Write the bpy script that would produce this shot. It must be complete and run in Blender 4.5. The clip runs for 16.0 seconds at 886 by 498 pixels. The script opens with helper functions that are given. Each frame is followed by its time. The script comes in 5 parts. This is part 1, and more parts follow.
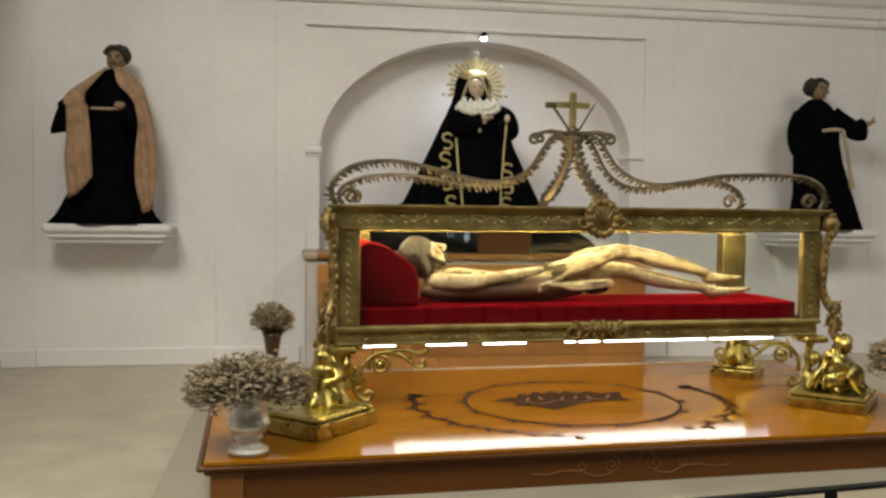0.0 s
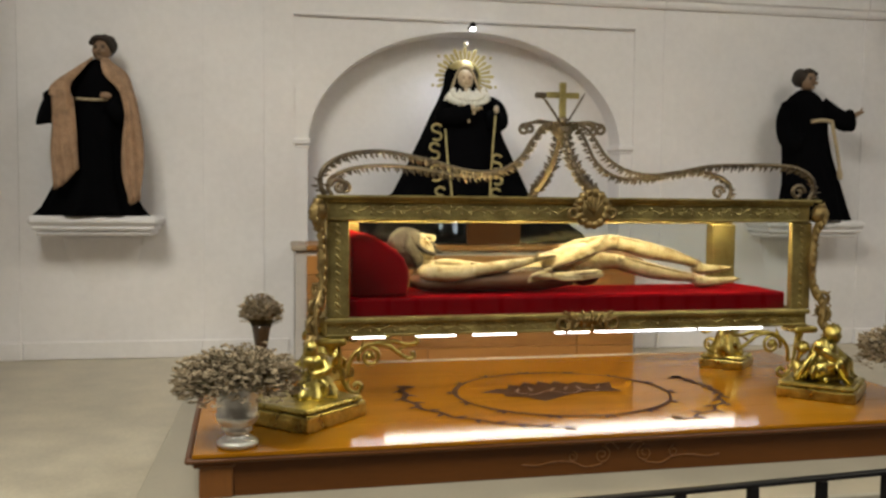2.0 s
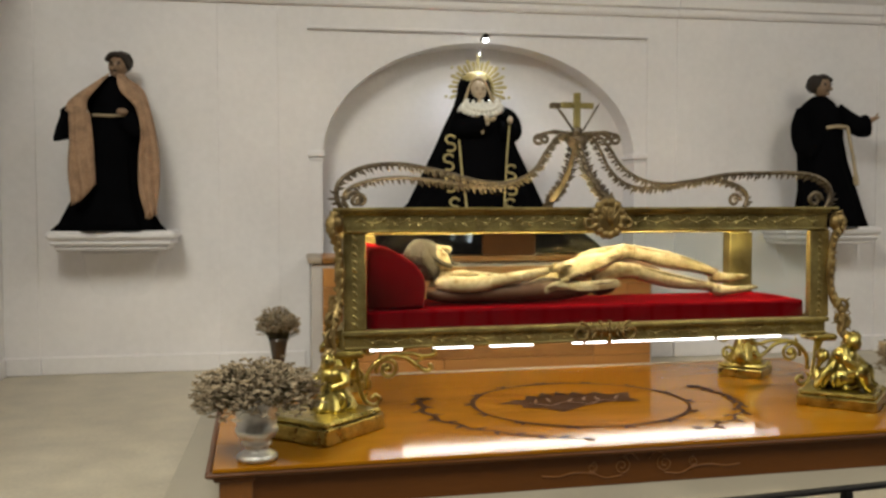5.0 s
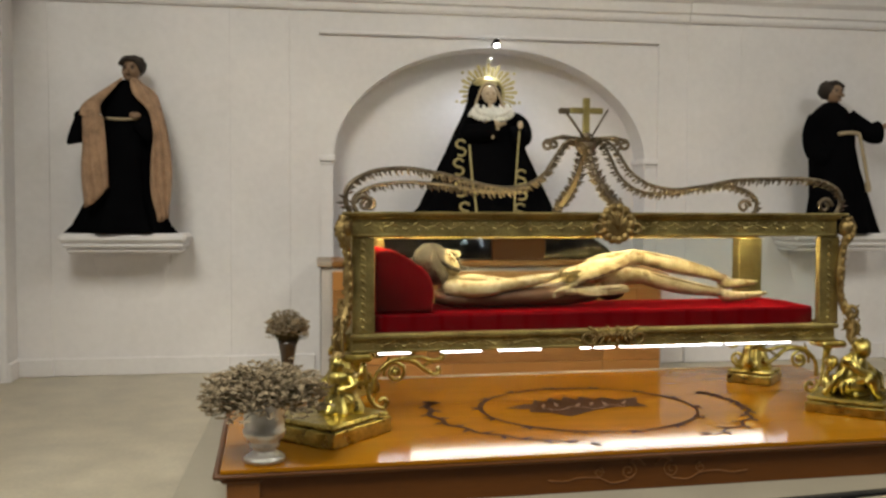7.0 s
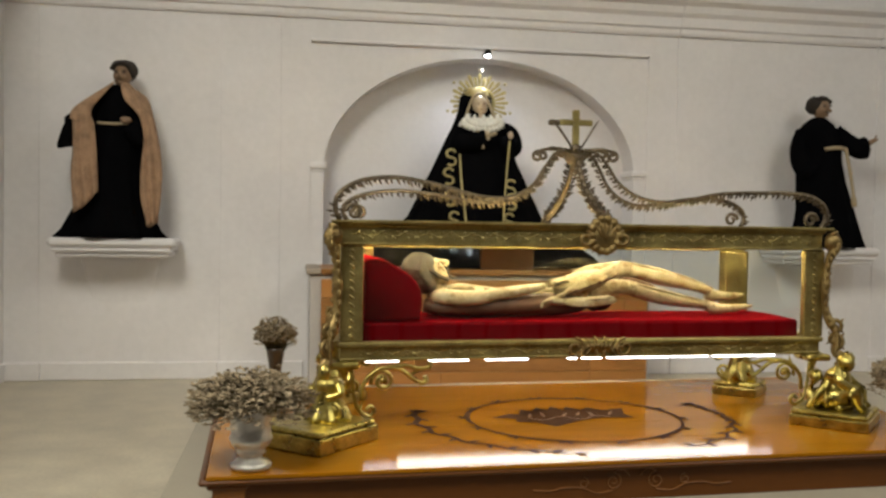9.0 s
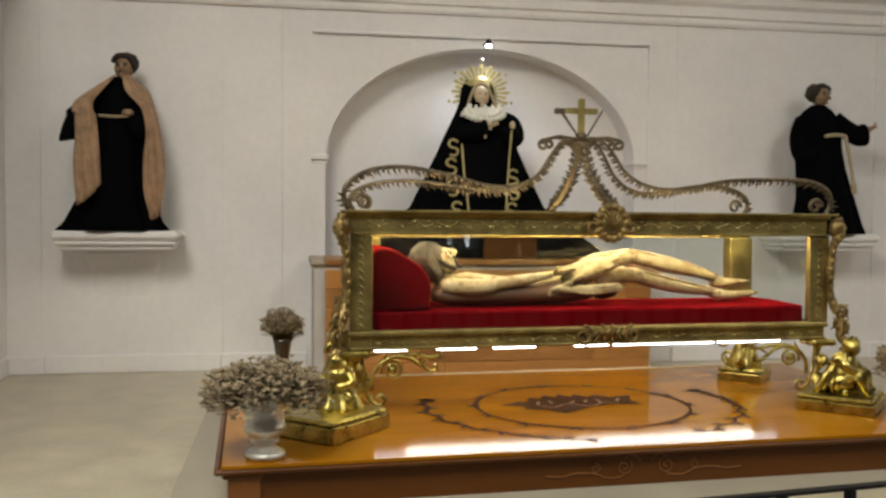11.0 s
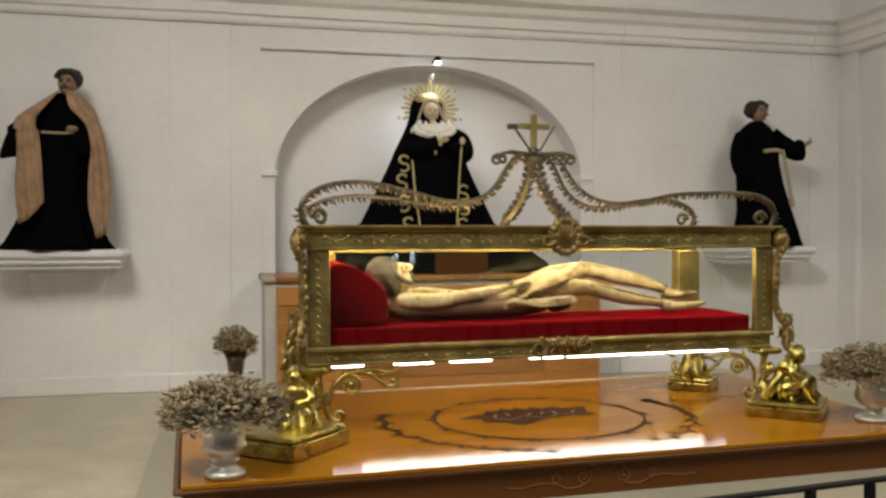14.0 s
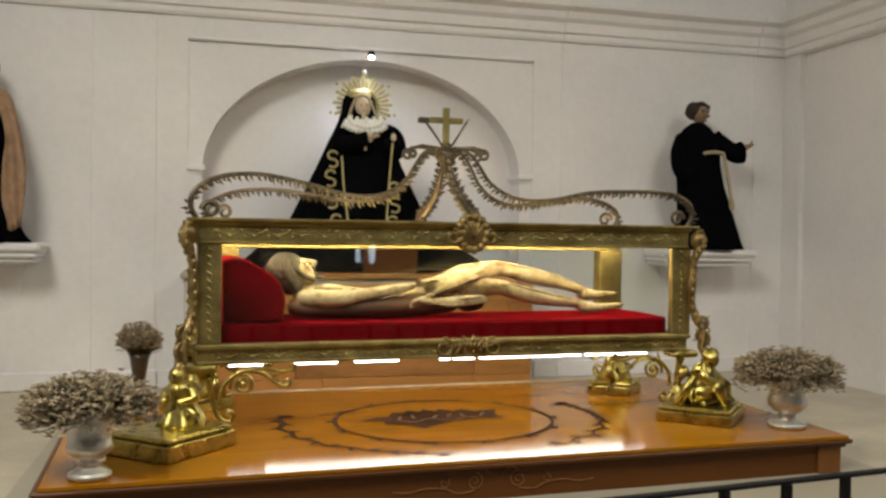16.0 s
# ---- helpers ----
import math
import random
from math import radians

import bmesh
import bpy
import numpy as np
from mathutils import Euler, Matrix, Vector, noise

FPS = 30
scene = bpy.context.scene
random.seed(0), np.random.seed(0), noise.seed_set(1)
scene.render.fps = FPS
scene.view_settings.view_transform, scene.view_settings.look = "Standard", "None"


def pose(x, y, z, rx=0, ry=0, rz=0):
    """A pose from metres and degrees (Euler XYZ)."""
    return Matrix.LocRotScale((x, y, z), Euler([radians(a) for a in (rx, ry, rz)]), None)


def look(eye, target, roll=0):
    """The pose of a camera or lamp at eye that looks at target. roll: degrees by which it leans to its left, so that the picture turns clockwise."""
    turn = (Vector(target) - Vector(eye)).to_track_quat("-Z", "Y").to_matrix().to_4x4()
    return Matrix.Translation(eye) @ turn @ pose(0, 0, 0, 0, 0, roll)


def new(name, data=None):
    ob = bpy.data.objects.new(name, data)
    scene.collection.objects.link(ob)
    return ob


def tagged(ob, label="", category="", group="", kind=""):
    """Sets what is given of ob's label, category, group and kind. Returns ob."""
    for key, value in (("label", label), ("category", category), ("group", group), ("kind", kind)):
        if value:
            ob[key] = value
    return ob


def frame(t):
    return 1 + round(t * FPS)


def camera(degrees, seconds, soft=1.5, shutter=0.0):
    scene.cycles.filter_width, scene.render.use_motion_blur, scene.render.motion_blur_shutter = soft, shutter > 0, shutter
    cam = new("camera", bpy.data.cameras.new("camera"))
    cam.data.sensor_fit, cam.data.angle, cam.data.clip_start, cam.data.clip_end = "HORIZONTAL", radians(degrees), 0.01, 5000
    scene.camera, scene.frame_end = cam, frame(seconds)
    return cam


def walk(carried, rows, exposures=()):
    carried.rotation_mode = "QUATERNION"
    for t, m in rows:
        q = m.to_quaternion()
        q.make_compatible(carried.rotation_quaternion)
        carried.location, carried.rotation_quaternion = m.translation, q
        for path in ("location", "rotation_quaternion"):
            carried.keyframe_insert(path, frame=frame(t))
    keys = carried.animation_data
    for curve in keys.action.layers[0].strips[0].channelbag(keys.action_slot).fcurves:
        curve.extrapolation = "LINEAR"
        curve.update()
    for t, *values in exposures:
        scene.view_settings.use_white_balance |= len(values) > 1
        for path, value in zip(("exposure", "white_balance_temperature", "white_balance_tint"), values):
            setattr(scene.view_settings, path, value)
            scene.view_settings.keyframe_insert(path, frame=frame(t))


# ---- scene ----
cam = camera(52.9, 16.0, 2.7)
PATH = [
    (0, (-1.23, -3.613, 1.063), (-0.904, -1.642, 0.963), 0.7),
    (0.5, (-1.223, -3.604, 1.059), (-0.867, -1.639, 0.958), 0.7),
    (1, (-1.222, -3.605, 1.064), (-0.86, -1.64, 0.964), 0.5),
    (1.5, (-1.229, -3.601, 1.06), (-0.895, -1.632, 0.955), 0.5),
    (2, (-1.229, -3.597, 1.056), (-0.879, -1.631, 0.939), 0.6),
    (2.5, (-1.234, -3.592, 1.056), (-0.927, -1.619, 0.937), 0.6),
    (3, (-1.24, -3.585, 1.052), (-0.94, -1.612, 0.927), 0.3),
    (3.5, (-1.233, -3.596, 1.063), (-0.917, -1.624, 0.963), 0.3),
    (4, (-1.235, -3.597, 1.062), (-0.905, -1.628, 0.955), -0.2),
    (6.3, (-1.25, -3.605, 1.068), (-0.954, -1.628, 0.99), 0.2),
    (6.5, (-1.232, -3.608, 1.063), (-0.94, -1.631, 0.981), 0.2),
    (7, (-1.229, -3.614, 1.063), (-0.935, -1.637, 0.978), 0.2),
    (7.5, (-1.227, -3.627, 1.068), (-0.939, -1.649, 1.001), 1.1),
    (8, (-1.218, -3.636, 1.07), (-0.906, -1.662, 1.003), 1.4),
    (8.5, (-1.225, -3.625, 1.063), (-0.914, -1.651, 0.983), 0.7),
    (9, (-1.231, -3.63, 1.067), (-0.913, -1.657, 1.001), 1.0),
    (9.2, (-1.239, -3.631, 1.067), (-0.943, -1.654, 1.003), 0.9),
    (11.3, (-1.327, -3.633, 1.047), (-0.991, -1.663, 0.952), 0.5),
    (11.5, (-1.349, -3.634, 1.041), (-1.036, -1.662, 0.932), 0.8),
    (12, (-1.36, -3.628, 1.034), (-1.008, -1.662, 0.925), 1.3),
    (12.5, (-1.367, -3.632, 1.032), (-0.976, -1.673, 0.929), 0.9),
    (13, (-1.37, -3.633, 1.037), (-0.991, -1.671, 0.948), 1.0),
    (13.5, (-1.353, -3.639, 1.043), (-0.92, -1.687, 0.981), 0.6),
    (14, (-1.364, -3.635, 1.042), (-0.901, -1.69, 0.998), -0.0),
    (14.5, (-1.369, -3.617, 1.039), (-0.894, -1.675, 0.962), -0.5),
    (15, (-1.338, -3.607, 1.033), (-0.865, -1.667, 0.931), -0.1),
    (15.5, (-1.258, -3.559, 1.018), (-0.755, -1.626, 0.921), -1.0),
    (16, (-1.004, -3.6, 1.012), (-0.505, -1.664, 0.976), 0.8),
]
walk(cam, [(t, look(eye, target, roll)) for t, eye, target, roll in PATH])

# ---- world and light ----
world = bpy.data.worlds.new("sky")
scene.world = world
world.use_nodes = True
sky = world.node_tree.nodes.new("ShaderNodeTexSky")
sky.sky_type = "NISHITA"
sky.sun_disc = False
sky.sun_elevation, sky.sun_rotation = radians(38), radians(200)
background = world.node_tree.nodes["Background"]
background.inputs["Strength"].default_value = 0.1
world.node_tree.links.new(sky.outputs[0], background.inputs[0])

FLOOR = 0.0           # top of the stone dais
PLINTH = 0.045        # stone slab under the platform
NAVE = -0.45          # floor of the nave, where the rail stands
WALL = 2.34           # face of the end wall
DECK = 0.20           # top of the wooden platform


def fill_light(name, at, target, width, height, watts, colour):
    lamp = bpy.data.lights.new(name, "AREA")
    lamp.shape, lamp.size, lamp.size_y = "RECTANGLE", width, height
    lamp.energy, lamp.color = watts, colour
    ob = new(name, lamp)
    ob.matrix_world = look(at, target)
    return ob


# two added area lamps fill in daylight from unseen openings in the nave's ceiling
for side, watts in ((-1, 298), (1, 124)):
    fill_light("ceiling_fill", (side * 3.1, -3.15, 4.98), (side * 2.1, -0.4, 1.0), 2.5, 2.1, watts, (1.0, 0.975, 0.835))
# the small spotlight over the arch
spot = bpy.data.lights.new("spotlight_beam", "SPOT")
spot.energy, spot.color, spot.spot_size, spot.spot_blend, spot.shadow_soft_size = 9, (0.90, 0.96, 1.0), radians(130), 0.7, 0.03
new("spotlight_beam", spot).matrix_world = look((-0.014, WALL - 0.15, 2.112), (-0.04, WALL - 0.02, 1.2))


# ---- materials ----
def material(name, colour, rough=0.6, metal=0.0, vary=0.15, scale=6.0, fine=60.0, bump=0.1, dark=None, spec=0.5, coat=0.0, sheen=0.0, piece=0.0, stretch=(1, 1, 1), rough_vary=0.1):
    """Two scales of noise over a base colour: wide stains and fine grain, with relief."""
    m = bpy.data.materials.new(name)
    m.use_nodes = True
    nt = m.node_tree
    b = nt.nodes["Principled BSDF"]
    b.inputs["Roughness"].default_value, b.inputs["Metallic"].default_value = rough, metal
    b.inputs["Specular IOR Level"].default_value = spec
    b.inputs["Coat Weight"].default_value = coat
    b.inputs["Coat Roughness"].default_value = 0.06
    b.inputs["Sheen Weight"].default_value = sheen
    co = nt.nodes.new("ShaderNodeTexCoord")
    mp = nt.nodes.new("ShaderNodeMapping")
    mp.inputs["Scale"].default_value = stretch
    nt.links.new(co.outputs["Object"], mp.inputs[0])

    def tex(s, d):
        n = nt.nodes.new("ShaderNodeTexNoise")
        n.inputs["Scale"].default_value, n.inputs["Detail"].default_value = s, d
        nt.links.new(mp.outputs[0], n.inputs["Vector"])
        return n
    wide, small = tex(scale, 5), tex(fine, 3)
    add = nt.nodes.new("ShaderNodeMath")
    add.operation = "MULTIPLY_ADD"
    add.inputs[1].default_value = 0.45
    nt.links.new(small.outputs[0], add.inputs[0])
    nt.links.new(wide.outputs[0], add.inputs[2])
    last = add
    if piece:
        info = nt.nodes.new("ShaderNodeObjectInfo")
        p = nt.nodes.new("ShaderNodeMath")
        p.operation = "MULTIPLY_ADD"
        p.inputs[1].default_value = piece
        nt.links.new(info.outputs["Random"], p.inputs[0])
        nt.links.new(add.outputs[0], p.inputs[2])
        last = p
    ramp = nt.nodes.new("ShaderNodeValToRGB")
    low = dark or tuple(c * (1 - vary) for c in colour)
    high = tuple(min(1, c * (1 + vary)) for c in colour)
    ramp.color_ramp.elements[0].position, ramp.color_ramp.elements[0].color = 0.45, (*low, 1)
    ramp.color_ramp.elements[1].position, ramp.color_ramp.elements[1].color = 0.95 + piece * 0.6, (*high, 1)
    nt.links.new(last.outputs[0], ramp.inputs[0])
    nt.links.new(ramp.outputs[0], b.inputs["Base Color"])
    if rough_vary:
        r = nt.nodes.new("ShaderNodeMapRange")
        r.inputs["To Min"].default_value, r.inputs["To Max"].default_value = max(0.02, rough - rough_vary), min(1, rough + rough_vary)
        nt.links.new(wide.outputs[0], r.inputs[0])
        nt.links.new(r.outputs[0], b.inputs["Roughness"])
    if bump:
        bn = nt.nodes.new("ShaderNodeBump")
        bn.inputs["Strength"].default_value, bn.inputs["Distance"].default_value = bump, 0.01
        nt.links.new(add.outputs[0], bn.inputs["Height"])
        nt.links.new(bn.outputs[0], b.inputs["Normal"])
    return m


def glowing(name, colour, strength):
    m = bpy.data.materials.new(name)
    m.use_nodes = True
    b = m.node_tree.nodes["Principled BSDF"]
    b.inputs["Base Color"].default_value = (*colour, 1)
    b.inputs["Emission Color"].default_value = (*colour, 1)
    b.inputs["Emission Strength"].default_value = strength
    return m


def clear_glass(name):
    m = bpy.data.materials.new(name)
    m.use_nodes = True
    nt = m.node_tree
    b = nt.nodes["Principled BSDF"]
    nt.nodes.remove(b)
    out = nt.nodes["Material Output"]
    t, g, mix, f, p, q = (nt.nodes.new(k) for k in ("ShaderNodeBsdfTransparent", "ShaderNodeBsdfGlossy", "ShaderNodeMixShader", "ShaderNodeLayerWeight", "ShaderNodeMath", "ShaderNodeMath"))
    t.inputs[0].default_value = (0.97, 0.985, 0.975, 1)
    g.inputs["Roughness"].default_value = 0.02
    p.operation, q.operation = "POWER", "MULTIPLY_ADD"
    p.inputs[1].default_value, q.inputs[1].default_value, q.inputs[2].default_value = 4.0, 0.8, 0.05
    f.inputs["Blend"].default_value = 0.5
    nt.links.new(f.outputs["Facing"], p.inputs[0])
    nt.links.new(p.outputs[0], q.inputs[0])
    nt.links.new(q.outputs[0], mix.inputs[0])
    nt.links.new(t.outputs[0], mix.inputs[1])
    nt.links.new(g.outputs[0], mix.inputs[2])
    nt.links.new(mix.outputs[0], out.inputs[0])
    return m


PLASTER = material("white_plaster", (0.77, 0.745, 0.755), 0.75, vary=0.065, scale=1.6, fine=25, bump=0.12)
VAULT = material("vault_plaster", (0.66, 0.63, 0.58), 0.8, vary=0.06, scale=1.0, fine=20, bump=0.1)
TERRAZZO = material("cream_terrazzo", (0.465, 0.415, 0.32), 0.38, vary=0.2, scale=4.5, fine=55, bump=0.03)
PALE_STONE = material("pale_slab_stone", (0.375, 0.335, 0.26), 0.45, vary=0.1, scale=3.0, fine=120, bump=0.05)
NAVE_FLOOR = material("grey_nave_floor", (0.11, 0.10, 0.095), 0.5, vary=0.15, scale=2.0, fine=90, bump=0.05)
WOOD = material("varnished_orange_wood", (0.29, 0.112, 0.0034), 0.09, vary=0.22, scale=3.0, fine=40, bump=0.035, coat=0.0, spec=0.15, stretch=(0.25, 2.2, 2.2), piece=0.35, rough_vary=0.04)
WOOD_FRONT = material("varnished_brown_wood", (0.112, 0.036, 0.005), 0.4, vary=0.2, scale=3.0, fine=40, bump=0.02, spec=0.3, stretch=(0.3, 2, 2))
WOOD_BLOCK = material("plain_brown_wood", (0.17, 0.058, 0.008), 0.3, vary=0.2, scale=3.0, fine=40, bump=0.02, coat=0.1, stretch=(2, 2, 0.4))
WOOD_ALTAR = material("honey_altar_wood", (0.27, 0.12, 0.03), 0.4, vary=0.45, scale=4.0, fine=50, bump=0.03, stretch=(0.3, 2, 2), piece=0.8)
INLAY = material("dark_inlay_wood", (0.066, 0.027, 0.009), 0.8, vary=0.3, bump=0.0, spec=0.05)
INLAY_PALE = material("pale_inlay_wood", (0.22, 0.085, 0.02), 0.4, vary=0.2, bump=0.0, coat=0.0)
BRASS = material("polished_brass", (0.57, 0.47, 0.14), 0.30, 1.0, vary=0.2, scale=22, fine=70, bump=0.5, dark=(0.27, 0.21, 0.06))
GILT = material("aged_gilt_metal", (0.45, 0.37, 0.145), 0.38, 0.85, vary=0.2, scale=9, fine=90, bump=0.35, dark=(0.20, 0.15, 0.055))
PALE_GILT = material("pale_gilt_metal", (0.50, 0.44, 0.22), 0.62, 0.6, vary=0.2, scale=30, fine=110, bump=0.3, dark=(0.36, 0.28, 0.12))
NAVE_STONE = material("brown_nave_stone", (0.27, 0.24, 0.20), 0.8, vary=0.2, scale=1.5, fine=20, bump=0.2)
BRONZE = material("tarnished_gilt_leaf", (0.165, 0.125, 0.08), 0.45, 0.75, vary=0.2, scale=18, fine=120, bump=0.3, dark=(0.06, 0.046, 0.033))
VELVET = material("crimson_velvet", (0.125, 0.0009, 0.0035), 0.95, vary=0.10, scale=13.7, fine=210, bump=0.02, spec=0.03, sheen=1.0)
VELVET.node_tree.nodes["Principled BSDF"].inputs["Sheen Tint"].default_value = (1.0, 0.012, 0.03, 1)
VELVET.node_tree.nodes["Principled BSDF"].inputs["Sheen Roughness"].default_value = 0.32
IVORY = material("painted_ivory_flesh", (0.58, 0.50, 0.31), 0.3, vary=0.2, scale=15, fine=60, bump=0.3, dark=(0.30, 0.20, 0.085))
FLESH = material("painted_flesh", (0.24, 0.15, 0.09), 0.5, vary=0.12, scale=12, bump=0.03)
PALE_FLESH = material("pale_painted_face", (0.55, 0.44, 0.31), 0.45, vary=0.1, scale=12, bump=0.03)
HAIR = material("dark_painted_hair", (0.02, 0.013, 0.009), 0.75, vary=0.3, scale=20, bump=0.3)
GREY_HAIR = material("grey_brown_painted_hair", (0.075, 0.06, 0.04), 0.6, vary=0.4, scale=40, bump=0.8)
# brown of eyes, lips and wound; also colours in shade on flank, folds, hollows
SHADE_FLESH = material("brown_flesh_and_shade", (0.115, 0.050, 0.022), 0.55, vary=0.25, scale=9, bump=0.05)
BLACK = material("black_velvet", (0.0026, 0.0026, 0.0032), 0.95, vary=0.3, scale=6, fine=120, bump=0.1, spec=0.02, sheen=0.0)
TAN = material("tan_wool_cloth", (0.33, 0.205, 0.125), 0.9, vary=0.35, scale=16, fine=90, bump=0.5)
LACE = material("white_lace", (0.78, 0.76, 0.70), 0.8, vary=0.15, scale=40, fine=200, bump=0.5)
CORD = material("cream_rope", (0.38, 0.30, 0.19), 0.8, vary=0.15, scale=50, bump=0.3)
ALU = material("dented_aluminium", (0.74, 0.72, 0.68), 0.40, 0.75, vary=0.12, scale=14, fine=70, bump=0.4)
BLOOM = material("dried_grey_blossom", (0.37, 0.29, 0.19), 0.9, vary=0.35, scale=34, fine=110, bump=0.3, dark=(0.10, 0.075, 0.045))
STEM = material("dry_brown_stem", (0.12, 0.10, 0.05), 0.9, vary=0.3, scale=30, bump=0.2)
DARK_GLASS = material("dark_glass_vase", (0.05, 0.035, 0.025), 0.15, vary=0.2, bump=0.02, coat=0.5)
IRON = material("black_painted_iron", (0.010, 0.009, 0.009), 0.6, vary=0.3, scale=20, bump=0.1, spec=0.2)
RISER = material("grey_riser", (0.36, 0.34, 0.34), 0.7, vary=0.12, scale=2.5, fine=60, bump=0.05)
ALTAR_TOP = material("worn_beige_stone", (0.34, 0.28, 0.22), 0.6, vary=0.15, scale=5, fine=70, bump=0.08)
PALE_EDGE = material("pale_wood_edge", (0.52, 0.42, 0.31), 0.5, vary=0.12, scale=6, bump=0.05)
GREY_STONE = material("grey_altar_stone", (0.42, 0.39, 0.37), 0.7, vary=0.1, scale=4, bump=0.1)
BROWN_GILT = material("browned_gilt", (0.30, 0.215, 0.085), 0.45, 0.85, vary=0.2, scale=18, fine=120, bump=0.4, dark=(0.14, 0.09, 0.035))
GLASS = clear_glass("clear_glass")
DAYLIGHT = glowing("pale_daylight", (0.72, 0.84, 1.0), 9.0)
DOWN_LED = glowing("bright_white_led", (1.0, 0.96, 0.84), 12.0)
LED = glowing("white_led", (0.95, 0.96, 1.0), 7.0)
WARM_LED = glowing("warm_led", (1.0, 0.82, 0.46), 62.0)
BULB = glowing("cool_bulb", (0.93, 0.97, 1.0), 32.0)


# ---- mesh building ----
class Mesh:
    """Gathers vertices and faces; each shape goes in with a material slot and its own smoothness."""

    def __init__(self):
        self.v, self.f, self.s, self.m = [], [], [], []

    def put(self, verts, faces, smooth=True, slot=0):
        k = len(self.v)
        self.v += [tuple(p) for p in verts]
        self.f += [tuple(i + k for i in f) for f in faces]
        self.s += [smooth] * len(faces)
        self.m += [slot] * len(faces)
        return self

    def box(self, x0, x1, y0, y1, z0, z1, c=0.004, slot=0, m=None):
        """A box with chamfered edges."""
        c = min(c, (x1 - x0) * 0.4, (y1 - y0) * 0.4, (z1 - z0) * 0.4)
        bm = bmesh.new()
        bmesh.ops.create_cube(bm, size=1, matrix=Matrix.Translation(((x0 + x1) / 2, (y0 + y1) / 2, (z0 + z1) / 2)) @ Matrix.Diagonal((x1 - x0, y1 - y0, z1 - z0, 1)))
        if c > 0:
            bmesh.ops.bevel(bm, geom=bm.edges[:], offset=c, segments=1, affect="EDGES")
        if m:
            bm.transform(m)
        bm.verts.index_update()
        self.put([v.co for v in bm.verts], [[v.index for v in f.verts] for f in bm.faces], False, slot)
        bm.free()
        return self

    def rings(self, rings, caps=True, slot=0, smooth=True, closed=False):
        n = len(rings[0])
        verts = [p for r in rings for p in r]
        faces = []
        last = len(rings) if closed else len(rings) - 1
        for i in range(last):
            a, b = i * n, ((i + 1) % len(rings)) * n
            faces += [(a + j, a + (j + 1) % n, b + (j + 1) % n, b + j) for j in range(n)]
        if caps and not closed:
            faces += [tuple(range(n))[::-1], tuple(range((len(rings) - 1) * n, len(rings) * n))]
        return self.put(verts, faces, smooth, slot)

    def lathe(self, profile, at=(0, 0, 0), n=24, slot=0, smooth=True, lobes=0, deep=0.0):
        """profile: (radius, height) from the bottom to the top; lobes: gadroons round it."""
        rings = []
        for r, z in profile:
            rings.append([(at[0] + r * (1 + deep * math.cos(lobes * a)) * math.cos(a), at[1] + r * (1 + deep * math.cos(lobes * a)) * math.sin(a), at[2] + z) for a in (2 * math.pi * j / n for j in range(n))])
        return self.rings(rings, True, slot, smooth)

    def ball(self, at, rx, ry=None, rz=None, n=12, slot=0, turn=None, rough=0.0):
        ry, rz = ry or rx, rz or rx
        t = turn or Matrix.Identity(3)
        rings = []
        for i in range(n // 2 + 1):
            e = -math.pi / 2 + math.pi * (i + 0.02) / (n // 2 + 0.04)
            rings.append([])
            for j in range(n):
                a = 2 * math.pi * j / n
                k = 1 + rough * noise.noise(Vector((math.cos(a) * 2 + at[0] * 9, math.sin(a) * 2 + at[1] * 9, e * 2 + at[2] * 9)))
                rings[-1].append(Vector(at) + t @ Vector((rx * k * math.cos(e) * math.cos(a), ry * k * math.cos(e) * math.sin(a), rz * k * math.sin(e))))
        return self.rings(rings, True, slot)

    def tube(self, points, radius, n=8, slot=0, flat=1.0, caps=True):
        """A tube along points; radius: one number or one for each point; flat: its thickness across the curve's side."""
        pts = [Vector(p) for p in points]
        rad = radius if hasattr(radius, "__len__") else [radius] * len(pts)
        rings, up = [], Vector((0, 1, 0))
        for i, p in enumerate(pts):
            d = (pts[min(i + 1, len(pts) - 1)] - pts[max(i - 1, 0)])
            d = d.normalized() if d.length > 1e-9 else Vector((0, 0, 1))
            s = d.cross(up)
            if s.length < 0.05:
                s = d.cross(Vector((1, 0, 0)))
            s.normalize()
            w = s.cross(d).normalized()
            rings.append([p + rad[i] * (math.cos(a) * s + flat * math.sin(a) * w) for a in (2 * math.pi * j / n for j in range(n))])
        return self.rings(rings, caps, slot)

    def slab(self, outline, y0, y1, slot=0, smooth=False):
        """A plate cut to an outline of (x, z), from y0 to y1."""
        n = len(outline)
        verts = [(x, y0, z) for x, z in outline] + [(x, y1, z) for x, z in outline]
        faces = [tuple(range(n)), tuple(range(2 * n - 1, n - 1, -1))] + [(j, j + n, (j + 1) % n + n, (j + 1) % n) for j in range(n)]
        return self.put(verts, faces, smooth, slot)

    def data(self, name, *mats):
        me = bpy.data.meshes.new(name)
        me.from_pydata(self.v, [], self.f)
        for m in mats:
            me.materials.append(m)
        me.polygons.foreach_set("use_smooth", self.s)
        me.polygons.foreach_set("material_index", self.m)
        bm = bmesh.new()
        bm.from_mesh(me)
        bmesh.ops.recalc_face_normals(bm, faces=bm.faces)
        bm.to_mesh(me)
        bm.free()
        me.update()
        return me


def part(name, mesh, mats, parent=None, label="", place=None):
    mats = mats if isinstance(mats, (list, tuple)) else [mats]
    ob = new(name, mesh.data(name, *mats))
    ob.parent = parent
    if place:
        ob.matrix_world = place
    return tagged(ob, label)


